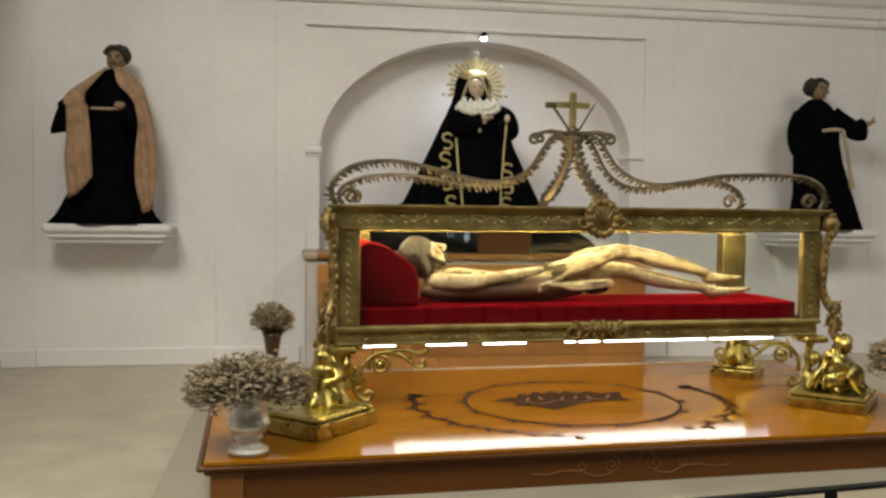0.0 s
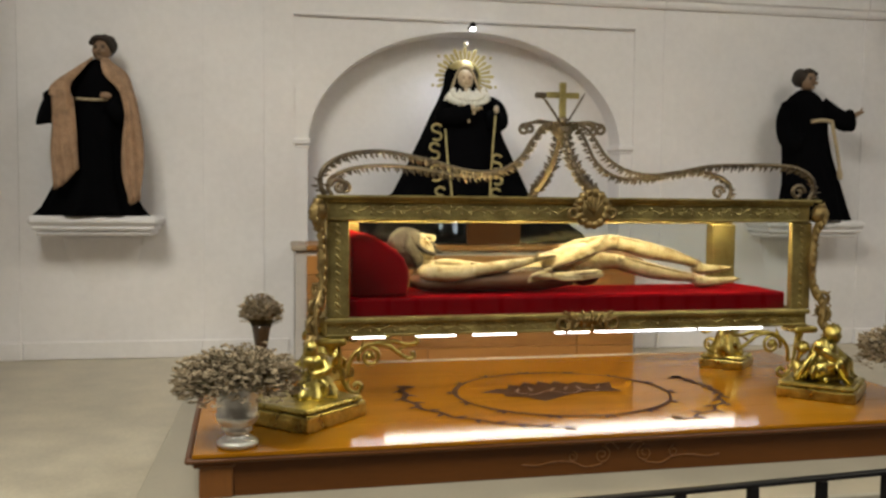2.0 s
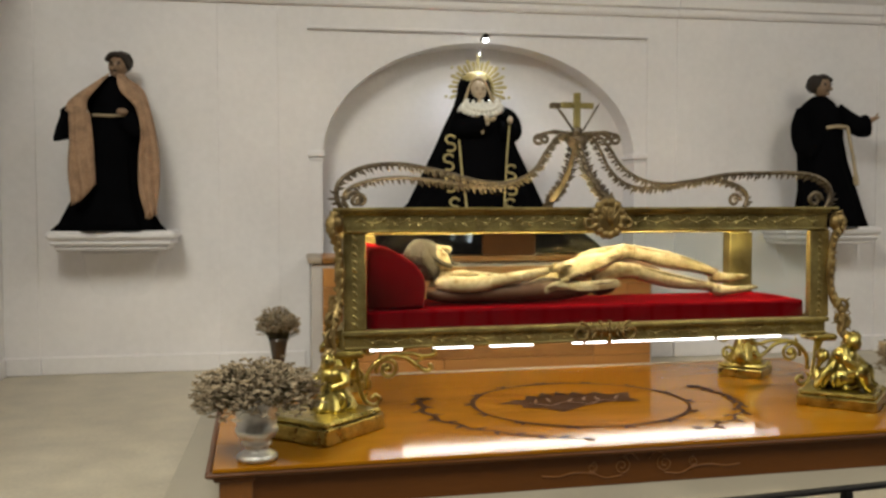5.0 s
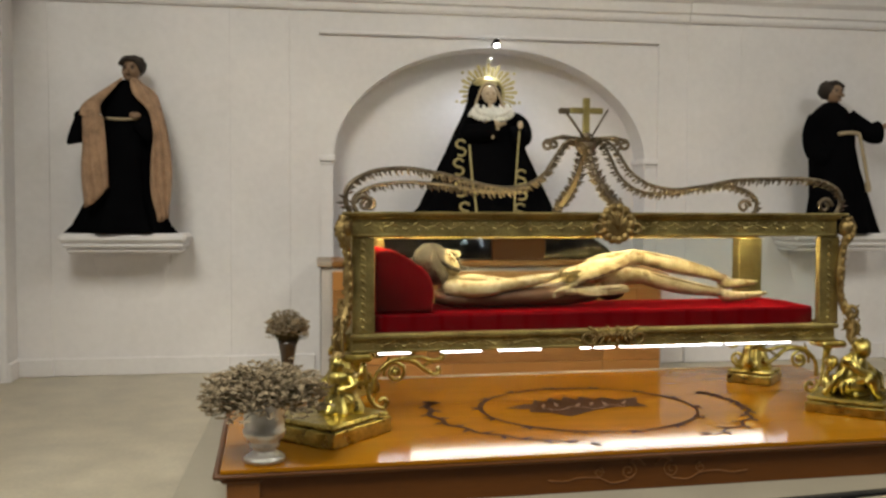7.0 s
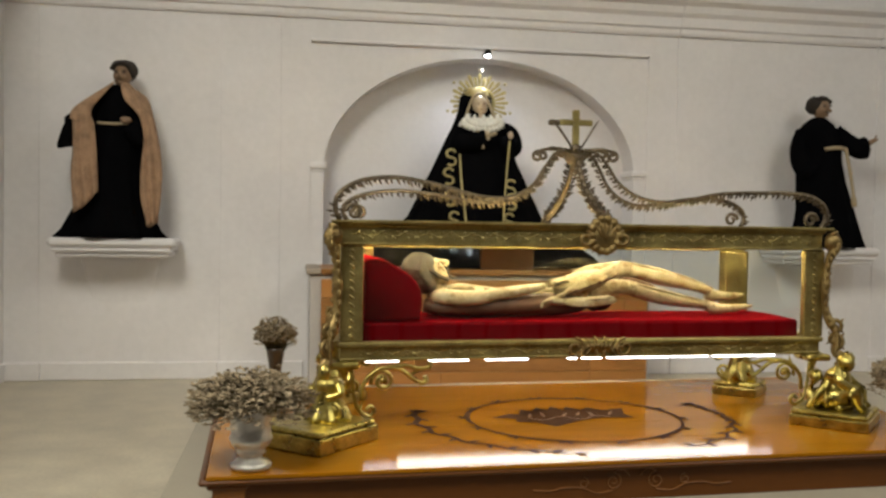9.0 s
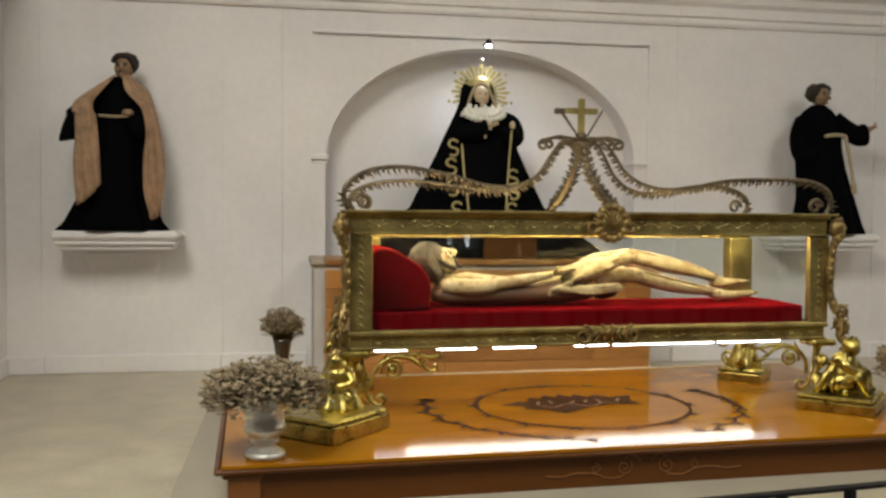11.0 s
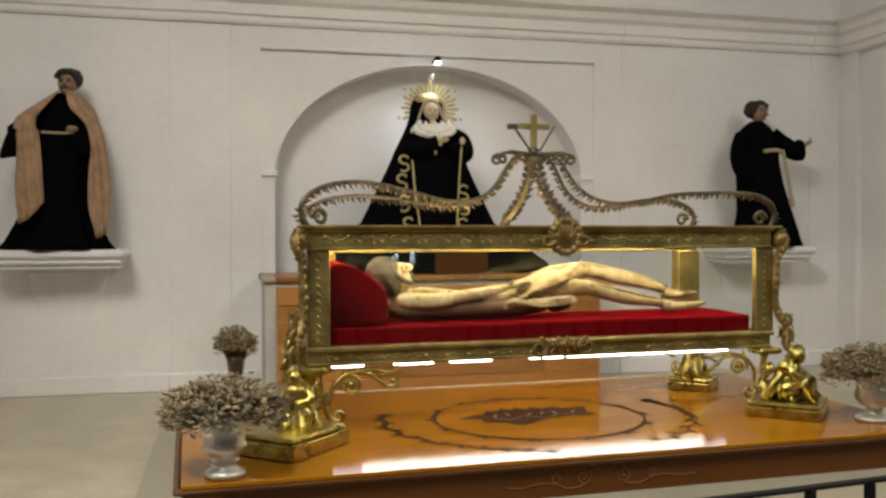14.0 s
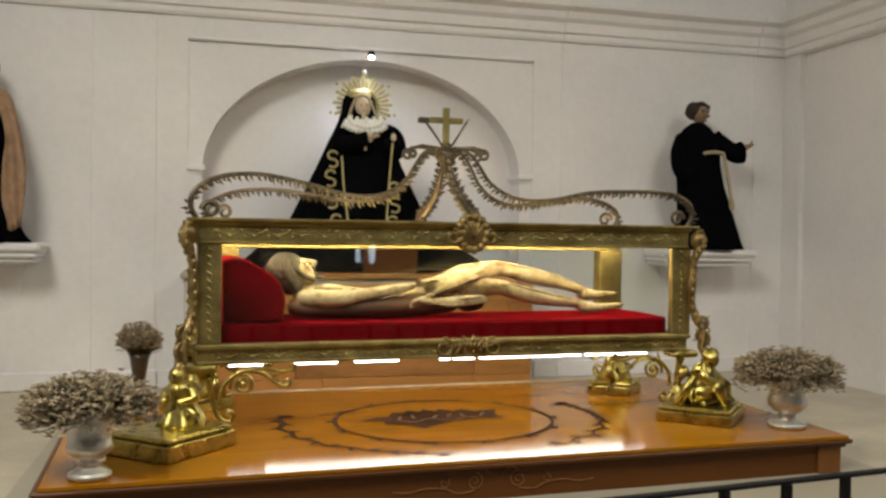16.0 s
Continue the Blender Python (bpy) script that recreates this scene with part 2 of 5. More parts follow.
def thing(name, label, category, at=(0, 0, 0), turn=0.0, group="", kind=""):
    ob = new(name)
    ob.empty_display_size = 0.05
    ob.matrix_world = pose(*at, 0, 0, turn)
    return tagged(ob, label, category, group, kind)


def smooth_line(points, steps=8):
    """A Catmull-Rom line through points."""
    p = [Vector(q) for q in points]
    p = [2 * p[0] - p[1]] + p + [2 * p[-1] - p[-2]]
    out = []
    for i in range(1, len(p) - 2):
        for k in range(steps):
            t = k / steps
            out.append(0.5 * (2 * p[i] + (p[i + 1] - p[i - 1]) * t + (2 * p[i - 1] - 5 * p[i] + 4 * p[i + 1] - p[i + 2]) * t * t + (3 * p[i] - p[i - 1] - 3 * p[i + 1] + p[i + 2]) * t ** 3))
    return out + [p[-2]]


def spiral(x, z, r0, r1, a0, turns, y=0.0, n=28):
    """A scroll in the x-z plane, from radius r0 at angle a0 (degrees) to r1."""
    return [Vector((x + (r0 + (r1 - r0) * i / n) * math.cos(radians(a0) + turns * 2 * math.pi * i / n), y, z + (r0 + (r1 - r0) * i / n) * math.sin(radians(a0) + turns * 2 * math.pi * i / n))) for i in range(n + 1)]


# ---- setting ----
def structure(name, mesh, mats, label, category):
    return tagged(part(name, mesh, mats), label, category, kind="structure")


HALF, SPRING, RISE = 1.08, 1.39, 0.775      # the arch of the niche
PANEL, PANEL_TOP = 1.168, 2.228             # sunk panel round the arch
LEFT, RIGHT = -3.07, 3.19                  # side walls
TOP = 3.0                                  # top of the end wall, behind the cornice


def arch(x):
    return SPRING + RISE * math.sqrt(max(0.0, 1 - (x / HALF) ** 2))


sunk = 0.011
g = Mesh()
back = WALL + 0.6
g.box(LEFT - 0.3, -PANEL, WALL, back, FLOOR - 0.3, TOP, 0)
g.box(PANEL, RIGHT + 0.3, WALL, back, FLOOR - 0.3, TOP, 0)
g.box(-PANEL, PANEL, WALL, back, PANEL_TOP, TOP, 0)
g.box(-PANEL, -HALF, WALL + sunk, back, FLOOR - 0.3, PANEL_TOP, 0)
g.box(HALF, PANEL, WALL + sunk, back, FLOOR - 0.3, PANEL_TOP, 0)
xs = [-HALF * math.cos(math.pi * i / 48) for i in range(49)]
verts, faces = [], []
for x in xs:
    z = arch(x)
    verts += [(x, WALL + sunk, z), (x, WALL + sunk, PANEL_TOP), (x, WALL + sunk + 0.21, z)]
for i in range(48):
    a, b = 3 * i, 3 * i + 3
    faces += [(a, b, b + 1, a + 1), (a, a + 2, b + 2, b)]
g.put(verts, faces, False)
g.box(-HALF - 0.05, HALF + 0.05, WALL + sunk + 0.21, back, FLOOR - 0.3, PANEL_TOP, 0)
structure("wall_north", g, PLASTER, "white plastered end wall with a deep arched niche", "wall")

# pilasters and the cornice, which breaks forward over them
PILASTERS = [(-1.745, -1.36), (1.38, 1.775), (LEFT, -2.86), (2.93, RIGHT)]
for x0, x1 in PILASTERS:
    g = Mesh()
    g.box(x0, x1, WALL - 0.006, WALL + 0.01, FLOOR, 2.39, 0.003)
    g.box(x0 - 0.012, x1 + 0.012, WALL - 0.034, WALL + 0.001, FLOOR, 0.115, 0.006)
    structure("pilaster", g, PLASTER, "shallow white plaster pilaster on the end wall", "pilaster")
profile = [(0, 2.375), (0.022, 2.38), (0.03, 2.40), (0.03, 2.435), (0.05, 2.445), (0.055, 2.52), (0.085, 2.55), (0.10, 2.60), (0.15, 2.63), (0.155, 2.665), (0.0, 2.69)]
profile = [(d, 2.375 + (z - 2.375) * 0.87) for d, z in profile]


def cornice_run(g, x0, x1, y):
    rings = [[(x, y - d, z) for d, z in profile] for x in (x0, x1)]
    n = len(profile)
    g.put(rings[0] + rings[1], [(i, i + 1, i + 1 + n, i + n) for i in range(n - 1)] + [tuple(range(n)), tuple(range(2 * n - 1, n - 1, -1))], False)


g = Mesh()
cuts = [LEFT] + [c for p in ((-2.86,), (-1.745, -1.36), (1.38, 1.775), (2.93,)) for c in p] + [RIGHT]
for i in range(len(cuts) - 1):
    forward = i in (0, 2, 4, 6)
    cornice_run(g, cuts[i], cuts[i + 1], WALL - (0.011 if forward else 0.0))
structure("cornice", g, PLASTER, "white moulded plaster cornice breaking over pilasters", "cornice")
for x, s in ((LEFT, 1), (RIGHT, -1)):
    g = Mesh()
    n = len(profile)
    verts = [(x + s * d, y, z) for y in (WALL, -1.5) for d, z in profile]
    g.put(verts, [(i, i + 1, i + 1 + n, i + n) for i in range(n - 1)] + [tuple(range(n)), tuple(range(2 * n - 1, n - 1, -1))], False)
    structure("cornice", g, PLASTER, "white moulded plaster cornice on the side wall", "cornice")
# skirting
for x0, x1 in ((-2.848, -1.757), (1.787, 2.918), (-1.348, -1.2), (1.2, 1.368)):
    g = Mesh()
    g.box(x0, x1, WALL - 0.02, WALL + 0.001, FLOOR, 0.115, 0.006)
    structure("baseboard", g, PLASTER, "low white plaster skirting at the floor", "baseboard")
# thin ledge over the sunk panel
g = Mesh()
g.box(-PANEL - 0.004, PANEL + 0.004, WALL - 0.016, WALL + 0.002, PANEL_TOP - 0.004, PANEL_TOP + 0.016, 0.004)
structure("panel_ledge", g, PLASTER, "thin white plaster ledge over the arch", "trim")
# impost blocks
for s in (-1, 1):
    g = Mesh()
    x0, x1 = sorted((s * (PANEL + 0.005), s * (HALF - 0.02)))
    g.box(x0, x1, WALL - 0.012, WALL + 0.30, 1.392, 1.428, 0.005)
    x0, x1 = sorted((s * (PANEL - 0.01), s * (HALF - 0.008)))
    g.box(x0, x1, WALL + 0.004, WALL + 0.29, 1.368, 1.390, 0.004)
    structure("impost", g, PLASTER, "small white moulded impost where the arch springs", "trim")

# chapel side walls, floors and vault; unseen nave walls with window openings are added
for name, x, s in (("wall_west", LEFT, -1), ("wall_east", RIGHT, 1)):
    g = Mesh()
    a, b = sorted((x, x + s * 0.4))
    g.box(a, b, 2.14, WALL + 0.6, FLOOR - 0.6, TOP, 0)
    a, b = sorted((x + s * 0.04, x + s * 0.44))
    g.box(a, b, -1.5, 2.14, FLOOR - 0.6, TOP, 0)
    a, b = sorted((x, x + s * 0.04))
    g.box(a, b, -1.5, 2.14, 2.37, TOP, 0)
    structure(name, g, PLASTER, "white plastered side wall with a shallow recess", "wall")
    g = Mesh()
    a, b = sorted((x - s * 0.02, x))
    g.box(a, b, 2.14, WALL - 0.045, FLOOR, 0.115, 0.005)
    structure("baseboard", g, PLASTER, "low white plaster skirting at the floor", "baseboard")
    g = Mesh()
    a, b = sorted((x + s * 0.2, x + s * 6.0))
    g.box(a, b, -1.5, -1.1, NAVE - 0.3, 5.2, 0)
    structure("wall_nave", g, NAVE_STONE, "plain brown stone wall of the nave", "wall")
    g = Mesh()
    a, b = sorted((x + s * 5.6, x + s * 6.0))
    g.box(a, b, -9.4, -1.5, NAVE - 0.3, 5.2, 0)
    structure("wall_nave", g, NAVE_STONE, "plain brown stone wall of the nave", "wall")
g = Mesh()
g.box(-9.2, 2.17, -9.4, -9.0, NAVE, 5.2, 0)
g.box(2.36, 9.3, -9.4, -9.0, NAVE, 5.2, 0)
g.box(2.17, 2.36, -9.4, -9.0, NAVE, 0.50, 0)
g.box(2.17, 2.36, -9.4, -9.0, 1.60, 5.2, 0)
structure("wall_south", g, NAVE_STONE, "plain brown stone wall of the nave", "wall")
g = Mesh()
g.box(LEFT - 0.5, RIGHT + 0.5, -0.87, WALL + 0.6, FLOOR - 0.5, FLOOR, 0.012)
g2 = Mesh()
g2.box(1.9, 2.6, -9.8, -9.78, 0.3, 1.9, 0)
structure("backdrop", g2, DAYLIGHT, "bluish daylight beyond the narrow nave window", "backdrop")
g2 = Mesh()
for x0, x1, z0, z1 in ((2.172, 2.192, 0.502, 1.598), (2.338, 2.358, 0.502, 1.598), (2.245, 2.265, 0.526, 1.574), (2.1925, 2.3375, 0.502, 0.525), (2.1925, 2.3375, 1.575, 1.598)):
    g2.box(x0, x1, -9.22, -9.19, z0, z1, 0.003)
structure("window_1", g2, IRON, "narrow window with a dark frame in the nave wall", "window")
# thin plate over the dais front, greyer than its top
riser = Mesh()
riser.box(LEFT - 0.5, RIGHT + 0.5, -0.884, -0.8705, NAVE, FLOOR - 0.035, 0.003)
structure("dais_riser", riser, RISER, "dull grey riser below the dais edge", "step")
structure("floor", g, TERRAZZO, "cream terrazzo floor of the raised dais", "floor")
g = Mesh()
g.box(-1.72, 1.72, -0.875, 1.06, FLOOR - 0.01, PLINTH, 0.006)
structure("floor_slab", g, PALE_STONE, "low pale stone slab under the wooden platform", "floor")
g = Mesh()
g.box(-9.4, 9.5, -9.4, -0.85, NAVE - 0.2, NAVE, 0)
structure("floor_nave", g, NAVE_FLOOR, "dull grey floor of the nave below the dais", "floor")
g = Mesh()
rings = []
for i in range(17):
    a = math.pi / 2 * i / 16
    rings.append([(x, 2.40 - 3.9 * (1 - math.cos(a)), 2.60 + 2.06 * math.sin(a)) for x in (LEFT - 0.4, RIGHT + 0.4)])
n = 2
g.put([p for r in rings for p in r], [(2 * i, 2 * i + 1, 2 * i + 3, 2 * i + 2) for i in range(16)], True)
# unseen nave ceiling with two holes added for the area lamps
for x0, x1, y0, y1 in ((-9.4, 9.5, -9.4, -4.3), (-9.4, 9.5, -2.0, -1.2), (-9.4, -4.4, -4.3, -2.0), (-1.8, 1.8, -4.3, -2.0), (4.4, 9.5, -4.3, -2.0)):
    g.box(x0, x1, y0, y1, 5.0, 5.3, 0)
g.box(LEFT - 0.4, RIGHT + 0.4, -1.6, -1.2, 4.4, 5.2, 0)
structure("ceiling", g, VAULT, "curved grey-white plaster vault", "ceiling")

# ---- wooden platform ----
PLAT_Y, PLAT_TURN = 0.217, 2.6
platform = thing("wooden_platform", "low varnished orange wood platform with dark inlay on the dais", "platform", (-0.03, PLAT_Y, PLINTH), PLAT_TURN)
PX, PY, PH = 1.515, 0.750, DECK - PLINTH


def ribbon(g, line, width, z, slot=0):
    """A flat strip laid along a line of (x, y); width: one number or one for each point."""
    n = len(line)
    w = width if hasattr(width, "__len__") else [width] * n
    left, right = [], []
    for i, p in enumerate(line):
        d = Vector(line[min(i + 1, n - 1)]) - Vector(line[max(i - 1, 0)])
        d = Vector((-d[1], d[0])).normalized() * w[i] / 2
        left.append((p[0] + d.x, p[1] + d.y, z))
        right.append((p[0] - d.x, p[1] - d.y, z))
    g.put(left + right, [(i, i + 1, i + 1 + n, i + n) for i in range(n - 1)], False, slot)


def leaf_flat(g, x, y, a, size, z, slim=0.35):
    c, s = math.cos(a), math.sin(a)
    pts = [(0, 0), (0.35, slim), (0.7, slim * 0.7), (1, 0), (0.7, -slim * 0.7), (0.35, -slim)]
    g.put([(x + size * (c * u - s * v), y + size * (s * u + c * v), z) for u, v in pts], [(0, 1, 2, 3, 4, 5)], False)


edges = [-PY - 0.020, -0.45, -0.17, 0.10, 0.38, PY]
for i in range(5):
    g = Mesh()
    g.box(-PX - 0.02, PX + 0.02, edges[i] + 0.0004, edges[i + 1] - 0.0004, PH - 0.013, PH, 0.0012)
    part("board", g, WOOD, platform)
g = Mesh()
for y0, y1 in ((-PY - 0.022, -PY - 0.0005), (PY + 0.0005, PY + 0.022)):
    g.box(-PX - 0.045, PX + 0.045, y0, y1, PH - 0.034, PH - 0.0135, 0.008)
for s in (-1, 1):
    a, b = sorted((s * (PX + 0.0205), s * (PX + 0.045)))
    g.box(a, b, -PY, PY, PH - 0.034, PH - 0.0135, 0.008)
part("edge_moulding", g, WOOD_FRONT, platform, "dark rounded edge moulding")
for name, x0, x1, y0, y1 in (("front_panel", -PX + 0.1, PX - 0.1, -PY + 0.012, -PY + 0.03), ("back_panel", -PX + 0.1, PX - 0.1, PY - 0.03, PY - 0.012), ("side_panel", -PX + 0.012, -PX + 0.03, -PY + 0.1, PY - 0.1), ("side_panel", PX - 0.03, PX - 0.012, -PY + 0.1, PY - 0.1)):
    g = Mesh()
    g.box(x0, x1, y0, y1, 0, PH - 0.028, 0.003)
    part(name, g, WOOD_FRONT, platform, "reddish brown panel")
for sx in (-1, 1):
    for sy in (-1, 1):
        g = Mesh()
        g.box(*sorted((sx * PX, sx * (PX - 0.11))), *sorted((sy * PY, sy * (PY - 0.11))), 0, PH - 0.029, 0.004)
        part("corner_block", g, WOOD_BLOCK, platform)
        g = Mesh()
        g.box(*sorted((sx * (PX + 0.02), sx * (PX - 0.12))), *sorted((sy * (PY + 0.012), sy * (PY - 0.1))), PH - 0.05, PH - 0.0285, 0.008)
        part("corner_moulding", g, WOOD_FRONT, platform)
g = Mesh()
g.box(-PX - 0.02, PX + 0.02, PY + 0.0005, PY + 0.016, PH - 0.013, PH + 0.006, 0.002)
part("back_strip", g, PALE_EDGE, platform, "pale strip along the rear edge")
# inlaid oval, thorn branches and crown
ZI = PH + 0.0025
OX, OY = 0.0, -0.085
g = Mesh()
oval = [(OX + 0.475 * math.cos(a), OY + 0.425 * math.sin(a)) for a in (2 * math.pi * i / 90 for i in range(91))]
ribbon(g, oval, [0.012 + 0.007 * (1 + math.sin(5 * 2 * math.pi * i / 90)) for i in range(91)], ZI)
for k in range(14):
    a = 2 * math.pi * k / 14 + 0.3
    for d in (0.5, -0.6):
        leaf_flat(g, OX + 0.475 * math.cos(a), OY + 0.425 * math.sin(a), a + d * (1.2 if k % 2 else 0.9), 0.05, ZI, 0.22)
part("oval_inlay", g, INLAY, platform, "dark thorny oval inlay")
for a0, a1 in ((162, 258), (18, -68)):
    g = Mesh()
    line = []
    for i in range(41):
        a = radians(a0 + (a1 - a0) * i / 40)
        line.append((OX + (0.70 + 0.012 * math.sin(i * 0.9)) * math.cos(a), OY + 0.01 + (0.60 + 0.012 * math.sin(i * 0.9)) * math.sin(a)))
    ribbon(g, line, [0.028 * (1 - i / 44) + 0.004 for i in range(41)], ZI)
    for i in range(2, 40, 3):
        p, q = Vector(line[i]), Vector(line[i + 1])
        way = math.atan2(q.y - p.y, q.x - p.x)
        leaf_flat(g, p.x, p.y, way + (0.9 if i % 2 else -0.9), 0.06, ZI, 0.2)
    for k in (-0.7, -0.2, 0.3, 0.8):
        leaf_flat(g, line[0][0], line[0][1], radians(a0) + (1.57 if a1 < a0 else -1.57) + k, 0.06, ZI + 0.0004, 0.3)
    part("branch_inlay", g, INLAY, platform, "dark leafy branch inlay")
g = Mesh()
outline = [(-0.27, -0.005), (-0.19, 0.045), (-0.16, 0.03), (-0.13, 0.10), (-0.10, 0.06), (-0.06, 0.13), (-0.03, 0.08), (0.0, 0.14), (0.03, 0.08), (0.06, 0.13), (0.10, 0.07), (0.14, 0.11), (0.18, 0.06), (0.27, 0.085), (0.235, 0.0), (0.25, -0.06), (0.14, -0.045), (0.05, -0.07), (-0.08, -0.15), (-0.13, -0.09), (-0.2, -0.07), (-0.19, -0.03)]
cx, cy = -0.03, -0.03
pts = [(cx + x * 1.22, cy + y * 1.35, ZI) for x, y in outline]
g.put([(cx, cy, ZI)] + pts, [(0, i + 1, (i + 1) % len(pts) + 1) for i in range(len(pts))], False)
part("crown_inlay", g, INLAY, platform, "dark crown-shaped inlay")
g = Mesh()
for k in range(6):
    leaf_flat(g, cx - 0.17 + 0.075 * k, cy - 0.035 + 0.012 * (k % 2), 1.2 + 0.3 * math.sin(k * 2.0), 0.09, ZI + 0.0012, 0.09)
ribbon(g, [(cx - 0.2 + 0.4 * i / 16, cy - 0.055 + 0.03 * math.cos(i * 0.9)) for i in range(17)], 0.008, ZI + 0.0012)
part("crown_tracery", g, WOOD_BLOCK, platform, "brown tracery lines within the crown")
g = Mesh()
for s in (-1, 1):
    for cx, r, turns in ((0.085, 0.034, 1.6), (0.20, 0.02, 1.3)):
        sp = spiral(s * cx, 0.07, r, 0.006, 90, s * turns, -PY + 0.010)
        g.tube(sp, 0.0028, 4, flat=1)
    g.tube(smooth_line([(s * 0.085, -PY + 0.010, 0.104), (s * 0.05, -PY + 0.010, 0.115), (s * 0.02, -PY + 0.010, 0.09)]), 0.003, 4)
    g.tube(smooth_line([(s * 0.085, -PY + 0.010, 0.036), (s * 0.15, -PY + 0.010, 0.03), (s * 0.2, -PY + 0.010, 0.05), (s * 0.27, -PY + 0.010, 0.055), (s * 0.33, -PY + 0.010, 0.045), (s * 0.39, -PY + 0.010, 0.05)]), 0.003, 4)
part("scroll_inlay", g, INLAY_PALE, platform, "pale scrolled inlay on the front")

# ---- altar table behind ----
altar = thing("altar_table", "long altar with honey wood front against the niche", "altar", (0, 2.06, FLOOR))
g = Mesh()
g.box(-1.17, 1.0, -0.25, 0.26, 0, 0.722, 0.006)
part("body", g, GREY_STONE, altar, "grey plastered body")
g = Mesh()
g.box(-1.10, 1.03, -0.28, 0.27, 0.7225, 0.757, 0.008)
part("top", g, WOOD_ALTAR, altar, "wooden top")
g = Mesh()
g.box(-1.19, -1.1005, -0.28, 0.27, 0.7225, 0.757, 0.008)
part("end_slab", g, ALTAR_TOP, altar, "greyish stone end of the top")
rows = 6
for r in range(rows):
    x = -1.10
    k = 0
    while x < 0.95:
        w = (0.74, 0.96, 0.58, 1.12, 0.8)[(k + 2 * r) % 5]
        x1 = min(0.98, x + w)
        if 0.98 - x1 < 0.1:
            x1 = 0.98
        g = Mesh()
        g.box(x + 0.001, x1 - 0.001, -0.272, -0.2495, r * 0.115 + 0.006, (r + 1) * 0.115 + 0.004, 0.003)
        part("plank", g, WOOD_ALTAR, altar)
        x = x1
        k += 1

t = thing("wooden_pedestal", "low dark brown wooden block on the altar", "pedestal", (0.06, 1.835, FLOOR + 0.757))
g = Mesh()
g.box(-0.17, 0.17, -0.015, 0.03, 0, 0.20, 0.006)
part("front", g, WOOD_FRONT, t)
g = Mesh()
g.box(-0.18, 0.18, -0.022, 0.034, 0.2005, 0.225, 0.006)
part("top", g, WOOD_BLOCK, t)
# ---- wall shelves ----


def wall_shelf(x):
    t = thing("wall_shelf", "white plaster bracket shelf on the end wall, its shadow formed as relief", "shelf", (x, WALL, 0), group="bracket shelves")
    g = Mesh()
    for w, d, z0, z1 in ((0.375, 0.33, 0.862, 0.92), (0.355, 0.31, 0.83, 0.8615), (0.335, 0.285, 0.80, 0.8295)):
        g.box(-w, w, -d, -0.001, z0, z1, 0.02)
    part("slab", g, PLASTER, t)
    # faint tapered relief that stands in for the shadow under the shelf
    g = Mesh()
    rings = []
    for i in range(9):
        u = i / 8
        w, d, z = 0.25 - 0.08 * u, 0.032 * (1 - u), 0.80 - 0.34 * u
        rings.append([(w * math.cos(a), 0.003 - d * math.sin(a) ** 0.7, z) for a in (math.pi * j / 16 for j in range(17))])
    g.rings(rings, True, 0, True)
    part("bracket", g, PLASTER, t)
    return t


wall_shelf(-2.36)
wall_shelf(2.40)

# ---- glass coffin ----
CX, CY, CB, CT = 1.09, 0.56, 0.49, 1.06     # half length, depth, underside and top
NARROW = 0.09                               # the rear is shorter at each end
coffin = thing("glass_coffin", "gilt-framed glass coffin with leafy crown ribs on brass feet", "coffin", (0, 0, 0))
# it stands at a slight angle to the wall
STAND = pose(0.030, 0.050, -0.006, 0, 0, 3.0) @ Matrix.Diagonal((1.026, 1, 1, 1))
coffin.matrix_world = STAND


def under(x, y):
    """A place on the floor, in the coffin's own measure."""
    return tuple((STAND.inverted() @ Vector((x, y, 0)))[:2])



def leaf(g, p, way, side, length, width):
    """A small pointed leaf with a ridge, growing from p along way."""
    a, b = way.normalized(), side.normalized()
    n = a.cross(b).normalized()
    pts = [p, p + a * length * 0.4 + b * width * 0.5, p + a * length, p + a * length * 0.4 - b * width * 0.5, p + a * length * 0.4 + n * width * 0.25, p + a * length * 0.4 - n * width * 0.25]
    g.put(pts, [(0, 1, 4), (1, 2, 4), (2, 3, 4), (3, 0, 4), (1, 0, 5), (2, 1, 5), (3, 2, 5), (0, 3, 5)], False)


def vine(g, x0, x1, y, out, z, step=0.046):
    """A raised wavy stem with leaves on both sides, on a rail's face."""
    n = int((x1 - x0) / step) * 6
    g.tube([(x0 + (x1 - x0) * i / n, y, z + 0.006 * math.sin(i * math.pi / 6)) for i in range(n + 1)], 0.0025, 5)
    for k in range(n // 6):
        x = x0 + (k + 0.5) * (x1 - x0) * 6 / n
        s = 1 if k % 2 else -1
        g.ball((x, y + out * 0.001, z - s * 0.012), 0.015, 0.0032, 0.0065, 7, 0, Matrix.Rotation(s * 0.55, 3, "Y"), 0.3)
        g.ball((x + 0.012, y + out * 0.001, z + s * 0.013), 0.009, 0.003, 0.0048, 6, 0, Matrix.Rotation(-s * 0.8, 3, "Y"), 0.3)


def beam(g, a, b, width, z0, z1):
    """A straight bar between two places on the floor plan."""
    d = Vector((b[0] - a[0], b[1] - a[1])).normalized() * width / 2
    c = [(a[0] - d.y, a[1] + d.x), (b[0] - d.y, b[1] + d.x), (b[0] + d.y, b[1] - d.x), (a[0] + d.y, a[1] - d.x)]
    g.put([(x, y, z) for z in (z0, z1) for x, y in c], [(3, 2, 1, 0), (4, 5, 6, 7)] + [(k, (k + 1) % 4, (k + 1) % 4 + 4, k + 4) for k in range(4)], False)


